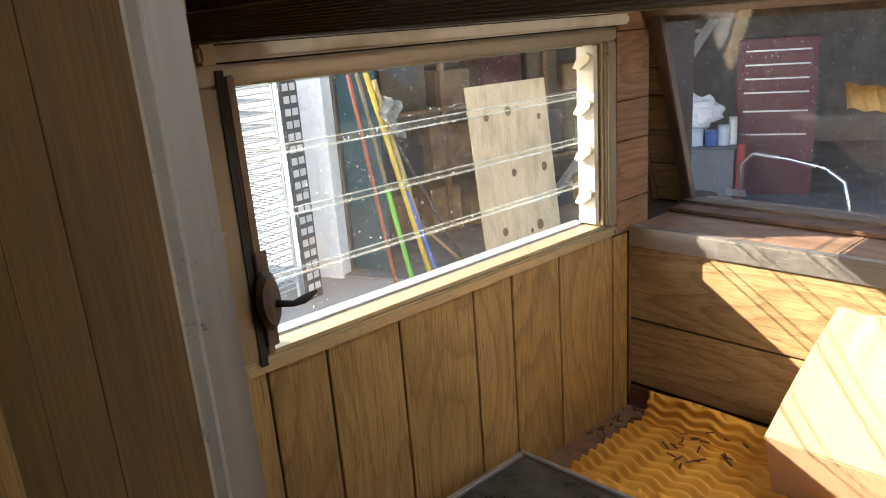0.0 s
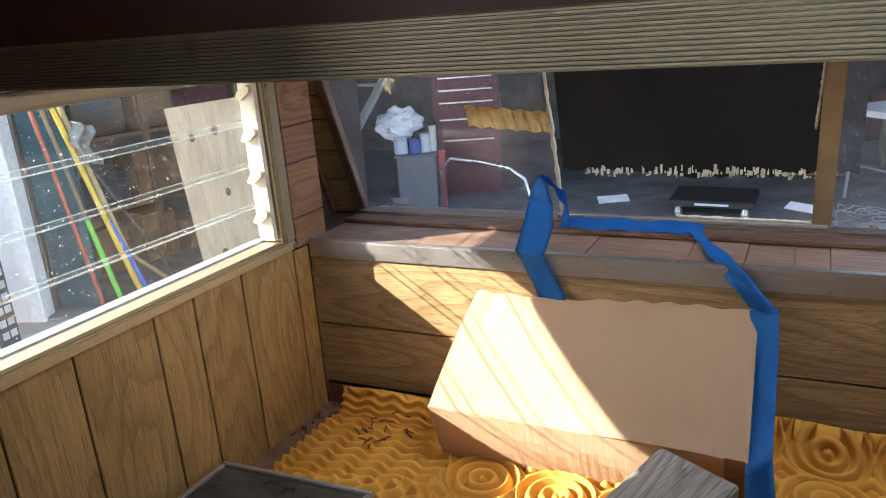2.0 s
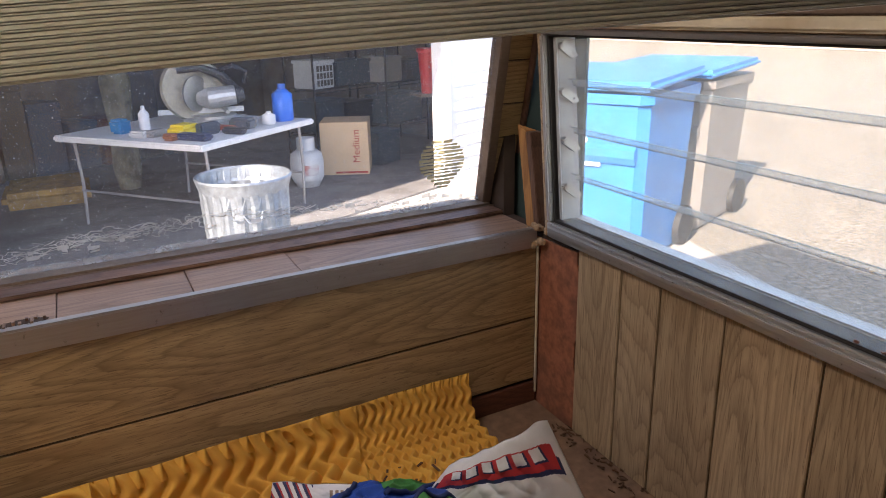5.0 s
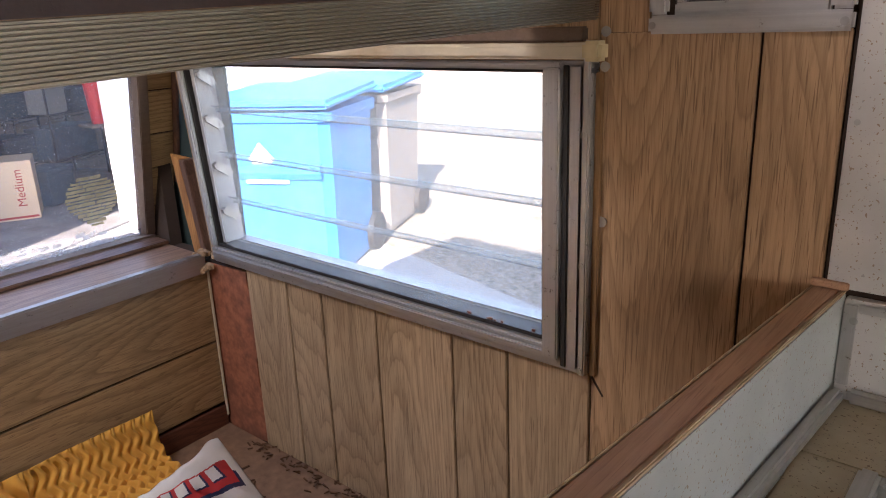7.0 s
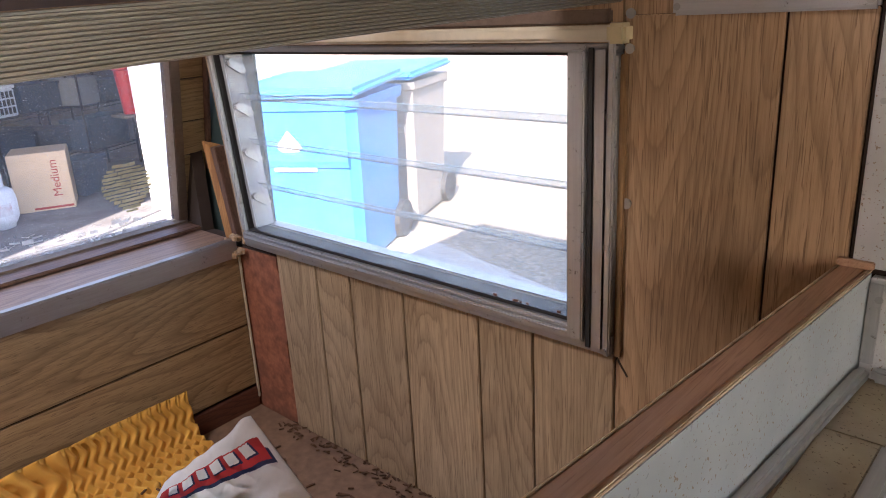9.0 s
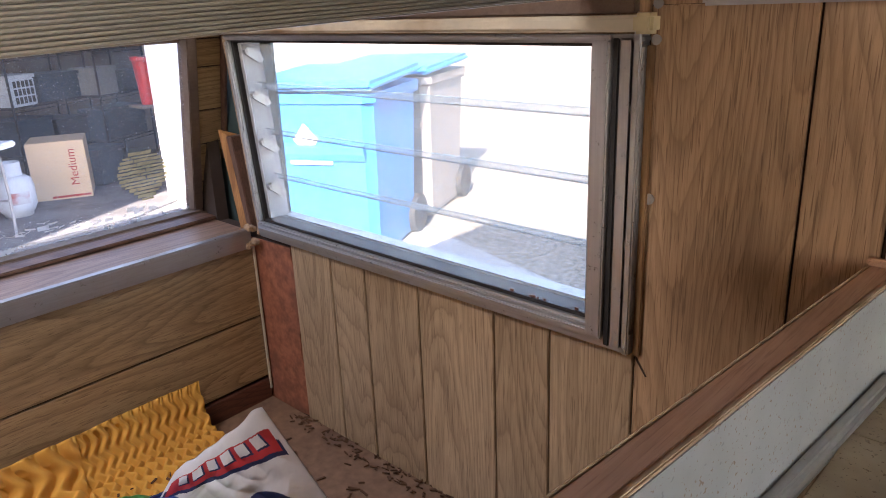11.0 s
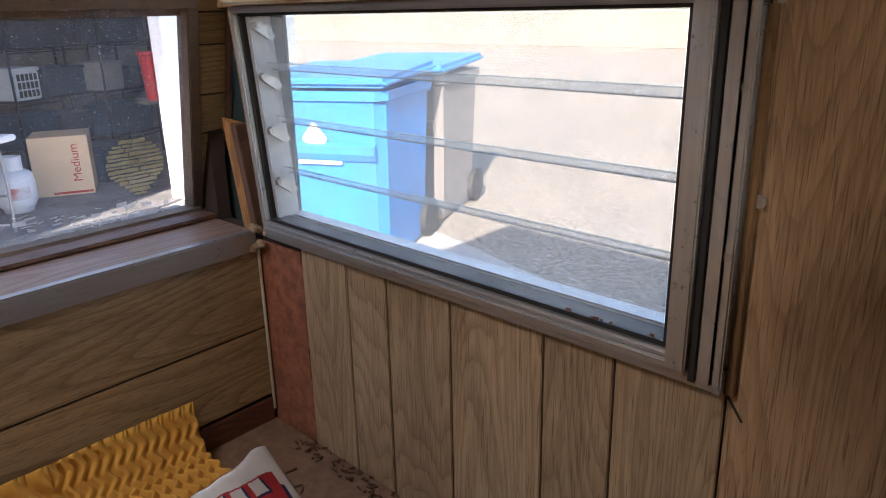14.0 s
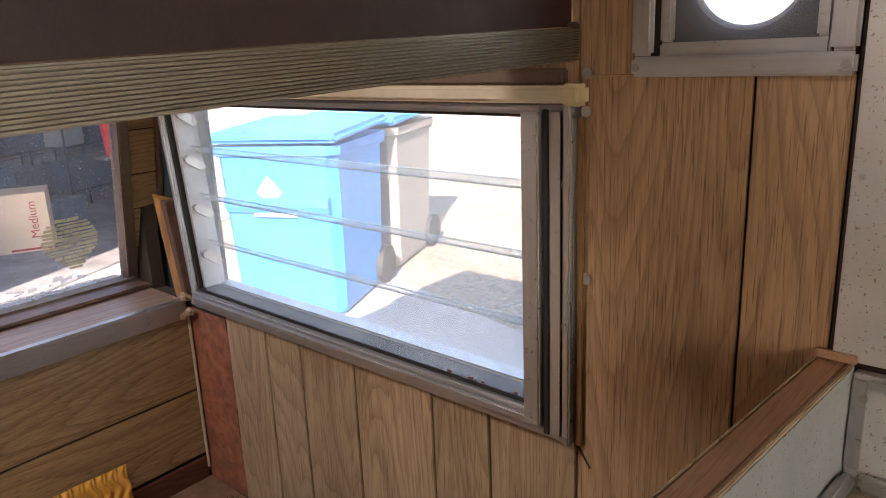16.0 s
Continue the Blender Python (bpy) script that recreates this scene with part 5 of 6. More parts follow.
bm = prism([(1.80, -3.72), (4.05, -4.27), (9.0, -3.6), (9.0, 9.0), (-9.0, 9.0), (-9.0, -3.1)], 2, GROUND - 0.011, GROUND)
tagged(part("driveway", bm, CONCRETE), "pale concrete driveway slab", "driveway", kind="structure")

# garage, set at an angle: a along its open front, b inward
GO, GA, GB = Vector((2.60, 3.96, 0)), Vector((0.44, -0.898, 0)).normalized(), Vector((0.898, 0.44, 0)).normalized()
GM = Matrix(((GA.x, GB.x, 0, GO.x), (GA.y, GB.y, 0, GO.y), (0, 0, 1, GROUND), (0, 0, 0, 1)))
SIDING = plain("white_siding", (0.78, 0.79, 0.80), 0.5, vary=0.03, scale=10)
TEAL = plain("teal_paint", (0.02, 0.07, 0.085), 0.5, vary=0.2, scale=8)
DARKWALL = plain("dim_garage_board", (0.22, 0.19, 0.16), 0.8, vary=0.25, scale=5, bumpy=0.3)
garage = empty("garage", GO, label="white-sided garage with a wide open dark front", category="garage")
def gpart(name, bm, m, parent=garage, label=""):
    bm.transform(GM)
    return part(name, bm, m, parent, label)
GL, GD, GH, GW = 8.24, 5.2, 2.45, 10.4
gpart("slab", box(-0.2, GW + 0.1, 0.0, GD, 0.001, 0.02), plain("stained_slab", (0.22, 0.21, 0.20), 0.7, vary=0.2, scale=6, dirt=(0.10, 0.09, 0.08)))
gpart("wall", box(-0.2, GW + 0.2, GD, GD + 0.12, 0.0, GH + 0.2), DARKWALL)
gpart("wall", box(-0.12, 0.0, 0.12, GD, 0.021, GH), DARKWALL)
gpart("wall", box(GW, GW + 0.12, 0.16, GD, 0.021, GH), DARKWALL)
gpart("roof", box(-0.6, GW + 0.4, -0.45, GD + 0.4, GH + 0.21, GH + 0.34), plain("roof_board", (0.10, 0.09, 0.08), 0.9))
gpart("header", box(-0.1, GL + 0.1, 0.0, 0.12, GH - 0.25, GH + 0.2), SIDING)
for a0, a1 in ((-0.10, -0.001), (GL + 0.001, GL + 0.13)):
    gpart("jamb", box(a0, a1, -0.02, 0.10, 0.0, GH - 0.26, 0.005), plain("white_trim", (0.82, 0.83, 0.84), 0.45), garage, "white door jamb")
for k in range(22):
    z = k * 0.115
    for a0, a1 in ((-0.34, -0.101), (GL + 0.131, GW + 0.1)):
        bm = bmesh.new()
        vs = [bm.verts.new(p) for p in ((a0, -0.004, z), (a1, -0.004, z), (a1, 0.010, z + 0.114), (a0, 0.010, z + 0.114), (a0, 0.05, z), (a1, 0.05, z), (a1, 0.05, z + 0.114), (a0, 0.05, z + 0.114))]
        for f in ((0, 1, 2, 3), (5, 4, 7, 6), (0, 4, 5, 1), (3, 2, 6, 7), (0, 3, 7, 4), (1, 5, 6, 2)):
            bm.faces.new([vs[i] for i in f])
        gpart("siding_board", bm, SIDING)
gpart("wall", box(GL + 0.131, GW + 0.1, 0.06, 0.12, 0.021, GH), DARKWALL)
gpart("lining", box(0.02, 0.30, 0.13, 0.16, 0.03, GH - 0.3), TEAL, garage, "teal painted lining board")


def gp(x, y, z):
    """A point given in world x, y and height over the ground."""
    return Vector((x, y, GROUND + z))


def legs_table(x0, y0, ax, ay, w, d, h):
    t = empty("folding_table", (x0, y0, GROUND), label="white plastic folding table with tools in the garage", category="table")
    ex, ey = Vector((ax, ay, 0)).normalized(), Vector((-ay, ax, 0)).normalized()
    m = Matrix(((ex.x, ey.x, 0, x0), (ex.y, ey.y, 0, y0), (0, 0, 1, GROUND), (0, 0, 0, 1)))
    def tp(nm, bm, mt):
        bm.transform(m)
        return part(nm, bm, mt, t)
    tp("tabletop", box(0, w, 0, d, h - 0.045, h, 0.012), plain("white_plastic", (0.72, 0.73, 0.74), 0.45))
    for a in (0.12, w - 0.12):
        for b in (0.08, d - 0.08):
            tp("leg", rod([(a, b, 0.02), (a + 0.02, b, 0.35), (a, b, h - 0.045)], 0.012), plain("grey_tube", (0.35, 0.35, 0.36), 0.4, 0.5))
        tp("brace", rod([(a, 0.08, 0.30), (a, d - 0.08, 0.30)], 0.010), plain("grey_tube", (0.35, 0.35, 0.36), 0.4, 0.5))
    return t, m


# table corner towards the trailer, edges running away on both sides
table, TM = legs_table(5.34, -1.18, 0.64, -0.77, 1.38, 1.45, 0.745)
def on_table(bm, a, b):
    bm.transform(TM @ Matrix.Translation((a, b, 0.745)))
    return bm
saw = empty("mitre_saw", TM @ Vector((0.4, 0.55, 0.745)), label="silver mitre saw with a clear guard on the table", category="saw")
SILVER = plain("cast_silver", (0.5, 0.5, 0.5), 0.35, 0.6)
part("saw_base", on_table(box(-0.20, 0.20, -0.16, 0.16, 0.0, 0.07, 0.01), 0.80, 0.55), SILVER, saw)
part("saw_table", on_table(lathe([(0.02, 0.07), (0.17, 0.07), (0.17, 0.09), (0.02, 0.09)]), 0.80, 0.55), SILVER, saw)
bm = lathe([(0.02, -0.04), (0.24, -0.04), (0.255, 0.0), (0.24, 0.04), (0.02, 0.04)], sides=28)
bm.transform(pose(0, 0.05, 0.29, 84, 0, -35))
part("blade_guard", on_table(bm, 0.76, 0.66), plain("cloudy_guard", (0.36, 0.33, 0.26), 0.3, vary=0.3, scale=9), saw, "cloudy clear blade guard")
def sp(r, t, z):
    """A point of the saw: r to its motor side, t to its front, z up."""
    return (0.76 + 0.68 * r - 0.735 * t, 0.69 - 0.73 * r - 0.684 * t, z)
DARKPLASTIC = plain("dark_plastic", (0.03, 0.03, 0.035), 0.4)
part("motor_arm", on_table(rod([sp(-0.12, 0.07, 0.44), sp(0.05, 0.08, 0.46), sp(0.20, 0.06, 0.40), sp(0.30, 0.0, 0.28), sp(0.22, -0.05, 0.10)], [0.022, 0.03, 0.04, 0.05, 0.05], 10), 0, 0), DARKPLASTIC, saw)
part("motor", on_table(rod([sp(0.02, 0.06, 0.22), sp(0.10, 0.10, 0.22), sp(0.30, 0.10, 0.24)], [0.05, 0.085, 0.075], 16), 0, 0), SILVER, saw)
part("motor_cap", on_table(rod([sp(0.302, 0.10, 0.24), sp(0.37, 0.10, 0.245)], [0.075, 0.05], 16), 0, 0), DARKPLASTIC, saw)
part("blade", on_table(rod([sp(0.0, 0.055, 0.26), sp(0.01, 0.065, 0.26)], [0.14, 0.14], 28), 0, 0), STEEL, saw)
part("handle", on_table(rod([sp(0.20, 0.10, 0.44), sp(0.30, 0.14, 0.47), sp(0.40, 0.12, 0.42), sp(0.38, 0.08, 0.33)], 0.018), 0, 0), DARKPLASTIC, saw)
part("slide_rail", on_table(rod([sp(0.22, 0.30, 0.13), sp(0.18, -0.25, 0.16)], 0.016), 0, 0), STEEL, saw)
part("fence", on_table(rod([sp(-0.30, 0.02, 0.12), sp(0.36, 0.02, 0.12)], 0.028, 4), 0, 0), SILVER, saw)
def bottle(name, a, b, r, h, color, label, cap=(0.8, 0.8, 0.8)):
    o = empty(name, TM @ Vector((a, b, 0.745)), label=label, category="bottle")
    vessel = part("body", on_table(lathe([(r * 0.9, 0), (r, 0.01), (r, h * 0.72), (r * 0.4, h * 0.86)], sides=16), a, b), plain(name + "_plastic", color, 0.4), o, "", True)
    part("cap", on_table(lathe([(r * 0.38, h * 0.861), (r * 0.38, h), (r * 0.2, h)], sides=12), a, b), plain(name + "_cap", cap, 0.4), vessel)
    return o
bottle("detergent_jug", 1.2, 0.18, 0.085, 0.30, (0.01, 0.16, 0.70), "blue plastic jug with a blue cap on the table", (0.02, 0.12, 0.5))
bottle("spray_bottle", 0.30, 0.80, 0.04, 0.21, (0.7, 0.7, 0.72), "white plastic bottle on the table")
bottle("cup", 1.0, 0.18, 0.055, 0.10, (0.72, 0.72, 0.72), "white plastic cup on the table")
def lump(name, a, b, sx, sy, sz, color, label, category):
    bm = box(-sx, sx, -sy, sy, 0, sz, min(sx, sy, sz) * 0.3)
    for v in bm.verts:
        v.co += Vector((noise.noise(v.co * 20), noise.noise(v.co * 20 + Vector((5, 0, 0))), 0)) * 0.012
    return tagged(part(name, on_table(bm, a, b), plain(name + "_paint", color, 0.45)), label, category)
lump("tape_measure", 0.30, 0.42, 0.10, 0.09, 0.09, (0.75, 0.55, 0.02), "bright yellow tool case on the table", "tool")
lump("blue_pack", 0.25, 1.0, 0.06, 0.06, 0.11, (0.01, 0.20, 0.45), "small blue box on the table", "box")
lump("clamp", 0.18, 0.22, 0.05, 0.14, 0.05, (0.03, 0.04, 0.10), "dark blue clamp on the table edge", "tool")
lump("clamp", 0.50, 0.12, 0.04, 0.09, 0.05, (0.04, 0.04, 0.05), "black clamp on the table edge", "tool")
lump("drill_case", 0.75, 0.24, 0.06, 0.10, 0.08, (0.10, 0.11, 0.13), "dark grey tool on the table", "tool")
lump("drill", 0.42, 0.30, 0.10, 0.04, 0.09, (0.05, 0.06, 0.08), "dark cordless drill lying on the table", "tool")
lump("chisel_box", 0.22, 0.62, 0.09, 0.05, 0.05, (0.35, 0.33, 0.31), "grey tool box on the table", "box")
lump("glue_tube", 0.62, 0.32, 0.03, 0.10, 0.04, (0.45, 0.10, 0.05), "red tube on the table", "tube")
lump("tray", 0.92, 0.40, 0.12, 0.10, 0.05, (0.35, 0.36, 0.38), "grey metal tray on the table", "tray")
lump("rag", 0.15, 0.70, 0.05, 0.08, 0.05, (0.55, 0.55, 0.56), "pale rag on the table", "rag")
lump("orange_tool", 0.12, 0.38, 0.05, 0.05, 0.05, (0.30, 0.10, 0.04), "rust-coloured tool on the table", "tool")

# galvanised can
GALV = plain("galvanised_steel", (0.30, 0.34, 0.38), 0.36, 0.8, vary=0.2, scale=25)
can = empty("galvanised_can", (4.27, -1.24, GROUND), label="ribbed galvanised steel can standing on the drive", category="can")
bm = bmesh.new()
rings = []
for h, r in ((0.0, 0.20), (0.02, 0.205), (0.05, 0.205), (0.60, 0.235), (0.66, 0.24), (0.68, 0.25), (0.72, 0.262), (0.735, 0.268), (0.745, 0.262), (0.735, 0.252), (0.60, 0.232), (0.10, 0.20)):
    rings.append([bm.verts.new((4.27 + (r + (0.011 * (k % 4 < 2) if 0.04 < h < 0.61 and r > 0.2 else 0)) * math.cos(2 * math.pi * k / 72), -1.24 + (r + (0.011 * (k % 4 < 2) if 0.04 < h < 0.61 else 0)) * math.sin(2 * math.pi * k / 72), GROUND + h)) for k in range(72)])
for a, b in zip(rings, rings[1:]):
    for k in range(72):
        bm.faces.new((a[k], a[(k + 1) % 72], b[(k + 1) % 72], b[k]))
bm.faces.new(rings[-1])
part("can_body", bm, GALV, can)
part("handle", rod([(4.03, -1.28, GROUND + 0.58), (4.005, -1.26, GROUND + 0.53), (4.01, -1.20, GROUND + 0.53), (4.035, -1.17, GROUND + 0.58)], 0.006), GALV, can)

# propane cylinder
tank = empty("propane_cylinder", (6.88, -2.33, GROUND), label="white propane cylinder with collar and valve", category="gas cylinder")
TANKWHITE = plain("chalky_white_paint", (0.62, 0.65, 0.68), 0.5, vary=0.08, scale=14)
at = (6.88, -2.33, GROUND + 0.02)
part("tank_body", lathe([(0.11, 0.0), (0.115, 0.03), (0.13, 0.04), (0.155, 0.09), (0.158, 0.24), (0.145, 0.31), (0.10, 0.345), (0.04, 0.355)], at), TANKWHITE, tank, "", True)
part("collar", lathe([(0.085, 0.335), (0.085, 0.46), (0.078, 0.46), (0.078, 0.34)], at), TANKWHITE, tank)
part("valve", lathe([(0.02, 0.35), (0.02, 0.40), (0.035, 0.41), (0.035, 0.43), (0.01, 0.44)], at, 12), plain("brass", (0.5, 0.35, 0.12), 0.3, 0.9), tank)
bm = sheet(8, 2, lambda u, v: Vector((at[0] + 0.1592 * math.cos(2.6 + 1.0 * u), at[1] + 0.1592 * math.sin(2.6 + 1.0 * u), at[2] + 0.12 + 0.10 * v)))
part("label_sheet", bm, plain("faded_label", (0.55, 0.55, 0.56), 0.5, dirt=(0.45, 0.12, 0.10)), tank, "faded label with small red marks")

# moving carton with printed word
mv = empty("moving_carton", (7.25, -2.72, GROUND), label="brown moving carton printed with a red word", category="box")
mm = pose(7.14, -2.80, GROUND + 0.02, 0, 0, -24)
bm = box(-0.0, 0.45, -0.24, 0.24, 0.0, 0.53, 0.004)
bm.transform(mm)
part("carton_body", bm, CARD, mv)
RED_INK = plain("red_ink", (0.42, 0.05, 0.04), 0.7)
txt = bpy.data.curves.new("word", "FONT")
txt.body, txt.size, txt.extrude, txt.align_x = "Medium", 0.105, 0.0005, "CENTER"
word = new("printed_word", txt)
dg = bpy.context.evaluated_depsgraph_get()
wm = bpy.data.meshes.new_from_object(word.evaluated_get(dg))
bpy.data.objects.remove(word)
wm.materials.append(RED_INK)
wo = new("printed_word", wm)
wo.parent = mv
wo.matrix_parent_inverse = mv.matrix_basis.inverted()
wo.matrix_basis = mm @ Matrix.Translation((-0.003, -0.150, 0.29)) @ Matrix(((0, 0, -1, 0), (0, 1, 0, 0), (1, 0, 0, 0), (0, 0, 0, 1)))
bm = box(-0.002, -0.0005, -0.225, 0.10, 0.015, 0.035)
bm.transform(mm)
part("printed_bar", bm, RED_INK, mv)

# wire shelving with bins, along the garage's right side
BLACKWIRE = plain("black_wire", (0.03, 0.03, 0.032), 0.45, 0.4)
def wire_rack(x, y, turn, w, d, h, levels, material, label):
    r = empty("wire_rack", (x, y, GROUND), label=label, category="shelf")
    m = pose(x, y, GROUND + 0.02, 0, 0, turn)
    for a in (0, w):
        for b in (0, d):
            bm = rod([(a, b, 0), (a, b, h)], 0.012)
            bm.transform(m)
            part("post", bm, material, r)
    for z in levels:
        bm = bmesh.new()
        for k in range(13):
            rod([(w * k / 12, 0, z), (w * k / 12, d, z)], 0.004, 5, bm)
        for b in (0, d):
            rod([(0, b, z), (w, b, z)], 0.006, 6, bm)
            rod([(0, b, z - 0.035), (w, b, z - 0.035)], 0.005, 5, bm)
        bm.transform(m)
        part("wire_shelf", bm, material, r)
    return m
def crate(m, a, b, z, w, d, h, color, label, name="storage_bin", slots=False):
    o = empty(name, m @ Vector((a + w / 2, b + d / 2, z)), label=label, category="bin")
    mat = plain(name + "_skin", color, 0.5)
    bm = box(a, a + w, b, b + d, z + 0.008, z + h * 0.88, 0.01)
    bm.transform(m)
    hull = part("bin_body", bm, mat, o)
    bm = box(a - 0.01, a + w + 0.01, b - 0.01, b + d + 0.01, z + h * 0.885, z + h, 0.006)
    bm.transform(m)
    part("bin_lid", bm, mat, hull)
    if slots:
        bm = bmesh.new()
        for i in range(5):
            for j in range(3):
                box(a + w * (0.10 + 0.165 * i), a + w * (0.21 + 0.165 * i), b - 0.012, b - 0.008, z + h * (0.12 + 0.25 * j), z + h * (0.32 + 0.25 * j), 0, bm)
        bm.transform(m)
        part("slot", bm, DARK_RUBBER, hull)
m = wire_rack(8.00, -2.78, -62, 1.05, 0.45, 1.9, (0.27, 0.76, 1.25, 1.75), BLACKWIRE, "black wire rack loaded with bins in the garage")
crate(m, 0.02, 0.0, 0.77, 0.31, 0.33, 0.31, (0.60, 0.62, 0.63), "white slotted plastic crate on a rack", "slotted_crate", True)
crate(m, 0.42, 0.03, 0.77, 0.55, 0.38, 0.28, (0.03, 0.045, 0.06), "dark blue storage bin on a rack")
crate(m, 0.05, 0.03, 0.28, 0.44, 0.38, 0.36, (0.04, 0.06, 0.08), "dark blue-grey storage bin on a rack")
crate(m, 0.54, 0.03, 0.28, 0.44, 0.38, 0.30, (0.03, 0.03, 0.035), "black storage bin on a rack")
crate(m, 0.10, 0.03, 1.26, 0.80, 0.38, 0.26, (0.03, 0.03, 0.03), "black storage bin on a rack")
m = wire_rack(8.25, -3.72, -62, 0.80, 0.45, 1.9, (0.27, 0.76, 1.25, 1.75), BLACKWIRE, "black wire rack by the garage door")
crate(m, 0.04, 0.02, 0.77, 0.30, 0.36, 0.30, (0.26, 0.25, 0.23), "grey box on a rack")
crate(m, 0.42, 0.02, 0.77, 0.34, 0.36, 0.24, (0.05, 0.055, 0.06), "grey storage bin on a rack")
crate(m, 0.06, 0.02, 0.28, 0.66, 0.36, 0.34, (0.04, 0.06, 0.075), "dark blue-grey storage bin on a rack")
crate(m, 0.08, 0.02, 1.26, 0.60, 0.36, 0.28, (0.05, 0.05, 0.05), "black storage bin on a rack")
for a, b, h, c in ((7.45, -2.98, 0.26, (0.07, 0.075, 0.08)), (7.35, -3.25, 0.36, (0.05, 0.07, 0.09))):
    crate(pose(a, b, GROUND + 0.02, 0, 0, -62), 0, 0, 0.0, 0.36, 0.30, h, c, "dark storage bin on the garage floor")
random.seed(61)
for k in range(11):
    c = random.choice([(0.04, 0.045, 0.05), (0.09, 0.07, 0.05), (0.05, 0.07, 0.10), (0.13, 0.11, 0.09), (0.03, 0.03, 0.03), (0.10, 0.03, 0.02)])
    crate(pose(8.15 + 0.14 * k, 1.25 - 0.32 * k + random.uniform(-0.05, 0.05), GROUND + 0.02, 0, 0, -62 + random.uniform(-8, 8)), 0, 0, 0.0, random.uniform(0.26, 0.36), 0.4, random.uniform(0.35, 1.25), c, "dim tall container stored at the back of the garage")
bm = lathe([(0.07, 0), (0.10, 0.40), (0.115, 0.41), (0.115, 0.44), (0.06, 0.44)], gp(6.95, -3.66, 0.80), 16)
tagged(part("red_bucket", bm, plain("red_plastic", (0.50, 0.02, 0.02), 0.4)), "tall red plastic bucket hung by the door jamb", "bucket")
tagged(part("bracket_shelf", box(6.82, 7.10, -3.80, -3.52, GROUND + 0.775, GROUND + 0.80), DARKWALL), "small dark shelf under the bucket", "shelf")
# bundle wrapped in pale cloth behind the table
bm = lathe([(0.10, 0), (0.13, 0.2), (0.11, 0.6), (0.14, 1.0), (0.09, 1.25)], gp(7.7, -0.80, 0.02), 14)
tagged(part("wrapped_roll", bm, plain("camouflage_cloth", (0.22, 0.20, 0.14), 0.9, vary=0.35, scale=8)), "mottled cloth roll standing behind the table", "roll")
# orange-brown bundle on the garage floor
bm = box(7.2, 7.9, -0.45, 0.25, GROUND + 0.022, GROUND + 0.17, 0.05)
for v in bm.verts:
    v.co.z += 0.04 * noise.noise(v.co * 5)
tagged(part("tarp", bm, plain("ochre_tarp", (0.33, 0.20, 0.05), 0.7, vary=0.3, scale=9)), "ochre tarp bundle on the garage floor", "tarp")

# ---- dark board hung outside the cut-out pane ----
guard_board = empty("stone_guard", (1.86, -0.05, 1.0), label="dark brown stone guard with torn lower edge outside", category="guard")
for y in (0.40, -0.24):
    part("hinge_arm", rod([(1.765, y, 1.42), (lean(y, 1.44, 0.02), y, 1.44)], 0.006), STEEL, guard_board)
random.seed(41)
low = [(0.42 - 0.68 * k / 30, 0.888 + random.uniform(-0.008, 0.008) + 0.02 * abs(k - 15) / 15) for k in range(31)]
bm = prism([(0.42, 1.62), *low, (-0.26, 1.62)], 0, 0, 0.008)
for v in bm.verts:
    v.co.x += 1.90 - 0.43 * (v.co.z - 0.9) * 0.6 - 0.0554 * v.co.y
part("guard_sheet", bm, plain("dark_brown_board", (0.010, 0.0055, 0.004), 0.85, vary=0.3, scale=8, dirt=(0.02, 0.012, 0.008)), guard_board)
bm = bmesh.new()
for k in range(130):
    y = random.uniform(-0.22, 0.36)
    w, h = random.uniform(0.002, 0.008), random.uniform(0.004, 0.018) * (1.2 - abs(y - 0.05) * 2)
    z = 0.896 + random.gauss(0, 0.005)
    x = 1.897 - 0.43 * (z - 0.9) * 0.6 - 0.0554 * y
    bm.faces.new([bm.verts.new((x - random.uniform(0, 0.003), y + p * w, z + q * max(0.003, h))) for p, q in ((0, 0), (1, 0), (1, 1), (0, 1))])
tagged(part("torn_liner", bm, CAULK, guard_board, "torn cream liner along the edge"), kind="stuff")
bm = rod([(1.90, 0.005, 1.18), (1.895, -0.01, 1.14), (1.896, -0.012, 1.10)], 0.0015, 5)
part("scratch", bm, CAULK, guard_board)

# jack stand and dolly on the slab
dolly = empty("furniture_dolly", (5.85, 0.50, GROUND), label="low black dolly with casters on the slab", category="dolly")
part("deck", box(5.65, 6.15, 0.20, 0.82, GROUND + 0.10, GROUND + 0.15, 0.01), DARK_RUBBER, dolly)
part("stripe", box(5.64, 5.6485, 0.38, 0.62, GROUND + 0.12, GROUND + 0.135), TANKWHITE, dolly)
for x in (5.71, 6.07):
    for y in (0.27, 0.75):
        part("caster", lathe([(0.02, 0.0), (0.035, 0.02), (0.035, 0.05), (0.02, 0.099)], gp(x, y, 0.0), 10), STEEL, dolly)
for y, s in ((0.235, 1), (-0.155, -1)):
    bm = box(-0.012, 0.012, -0.035, 0.035, -0.001, 0.001)
    bm.transform(pose(1.66, y, 0.885, 0, -25, 30 * s))
    br = part("metal_bracket", bm, plain("white_bracket", (0.72, 0.73, 0.74), 0.4))
    tagged(br, "white metal bracket with holes outside the window", "bracket")

# ---- left part of the garage: bench, tool chest, ladder ----
bench = empty("grey_cabinet", (5.1, 2.5, GROUND), label="grey metal cabinet with cans on top in the garage", category="cabinet")
bmx = pose(5.25, 3.05, GROUND - 0.12, 0, 0, -64)
def bx(nm, bm, mt, par, lab=""):
    bm.transform(bmx)
    return part(nm, bm, mt, par, lab)
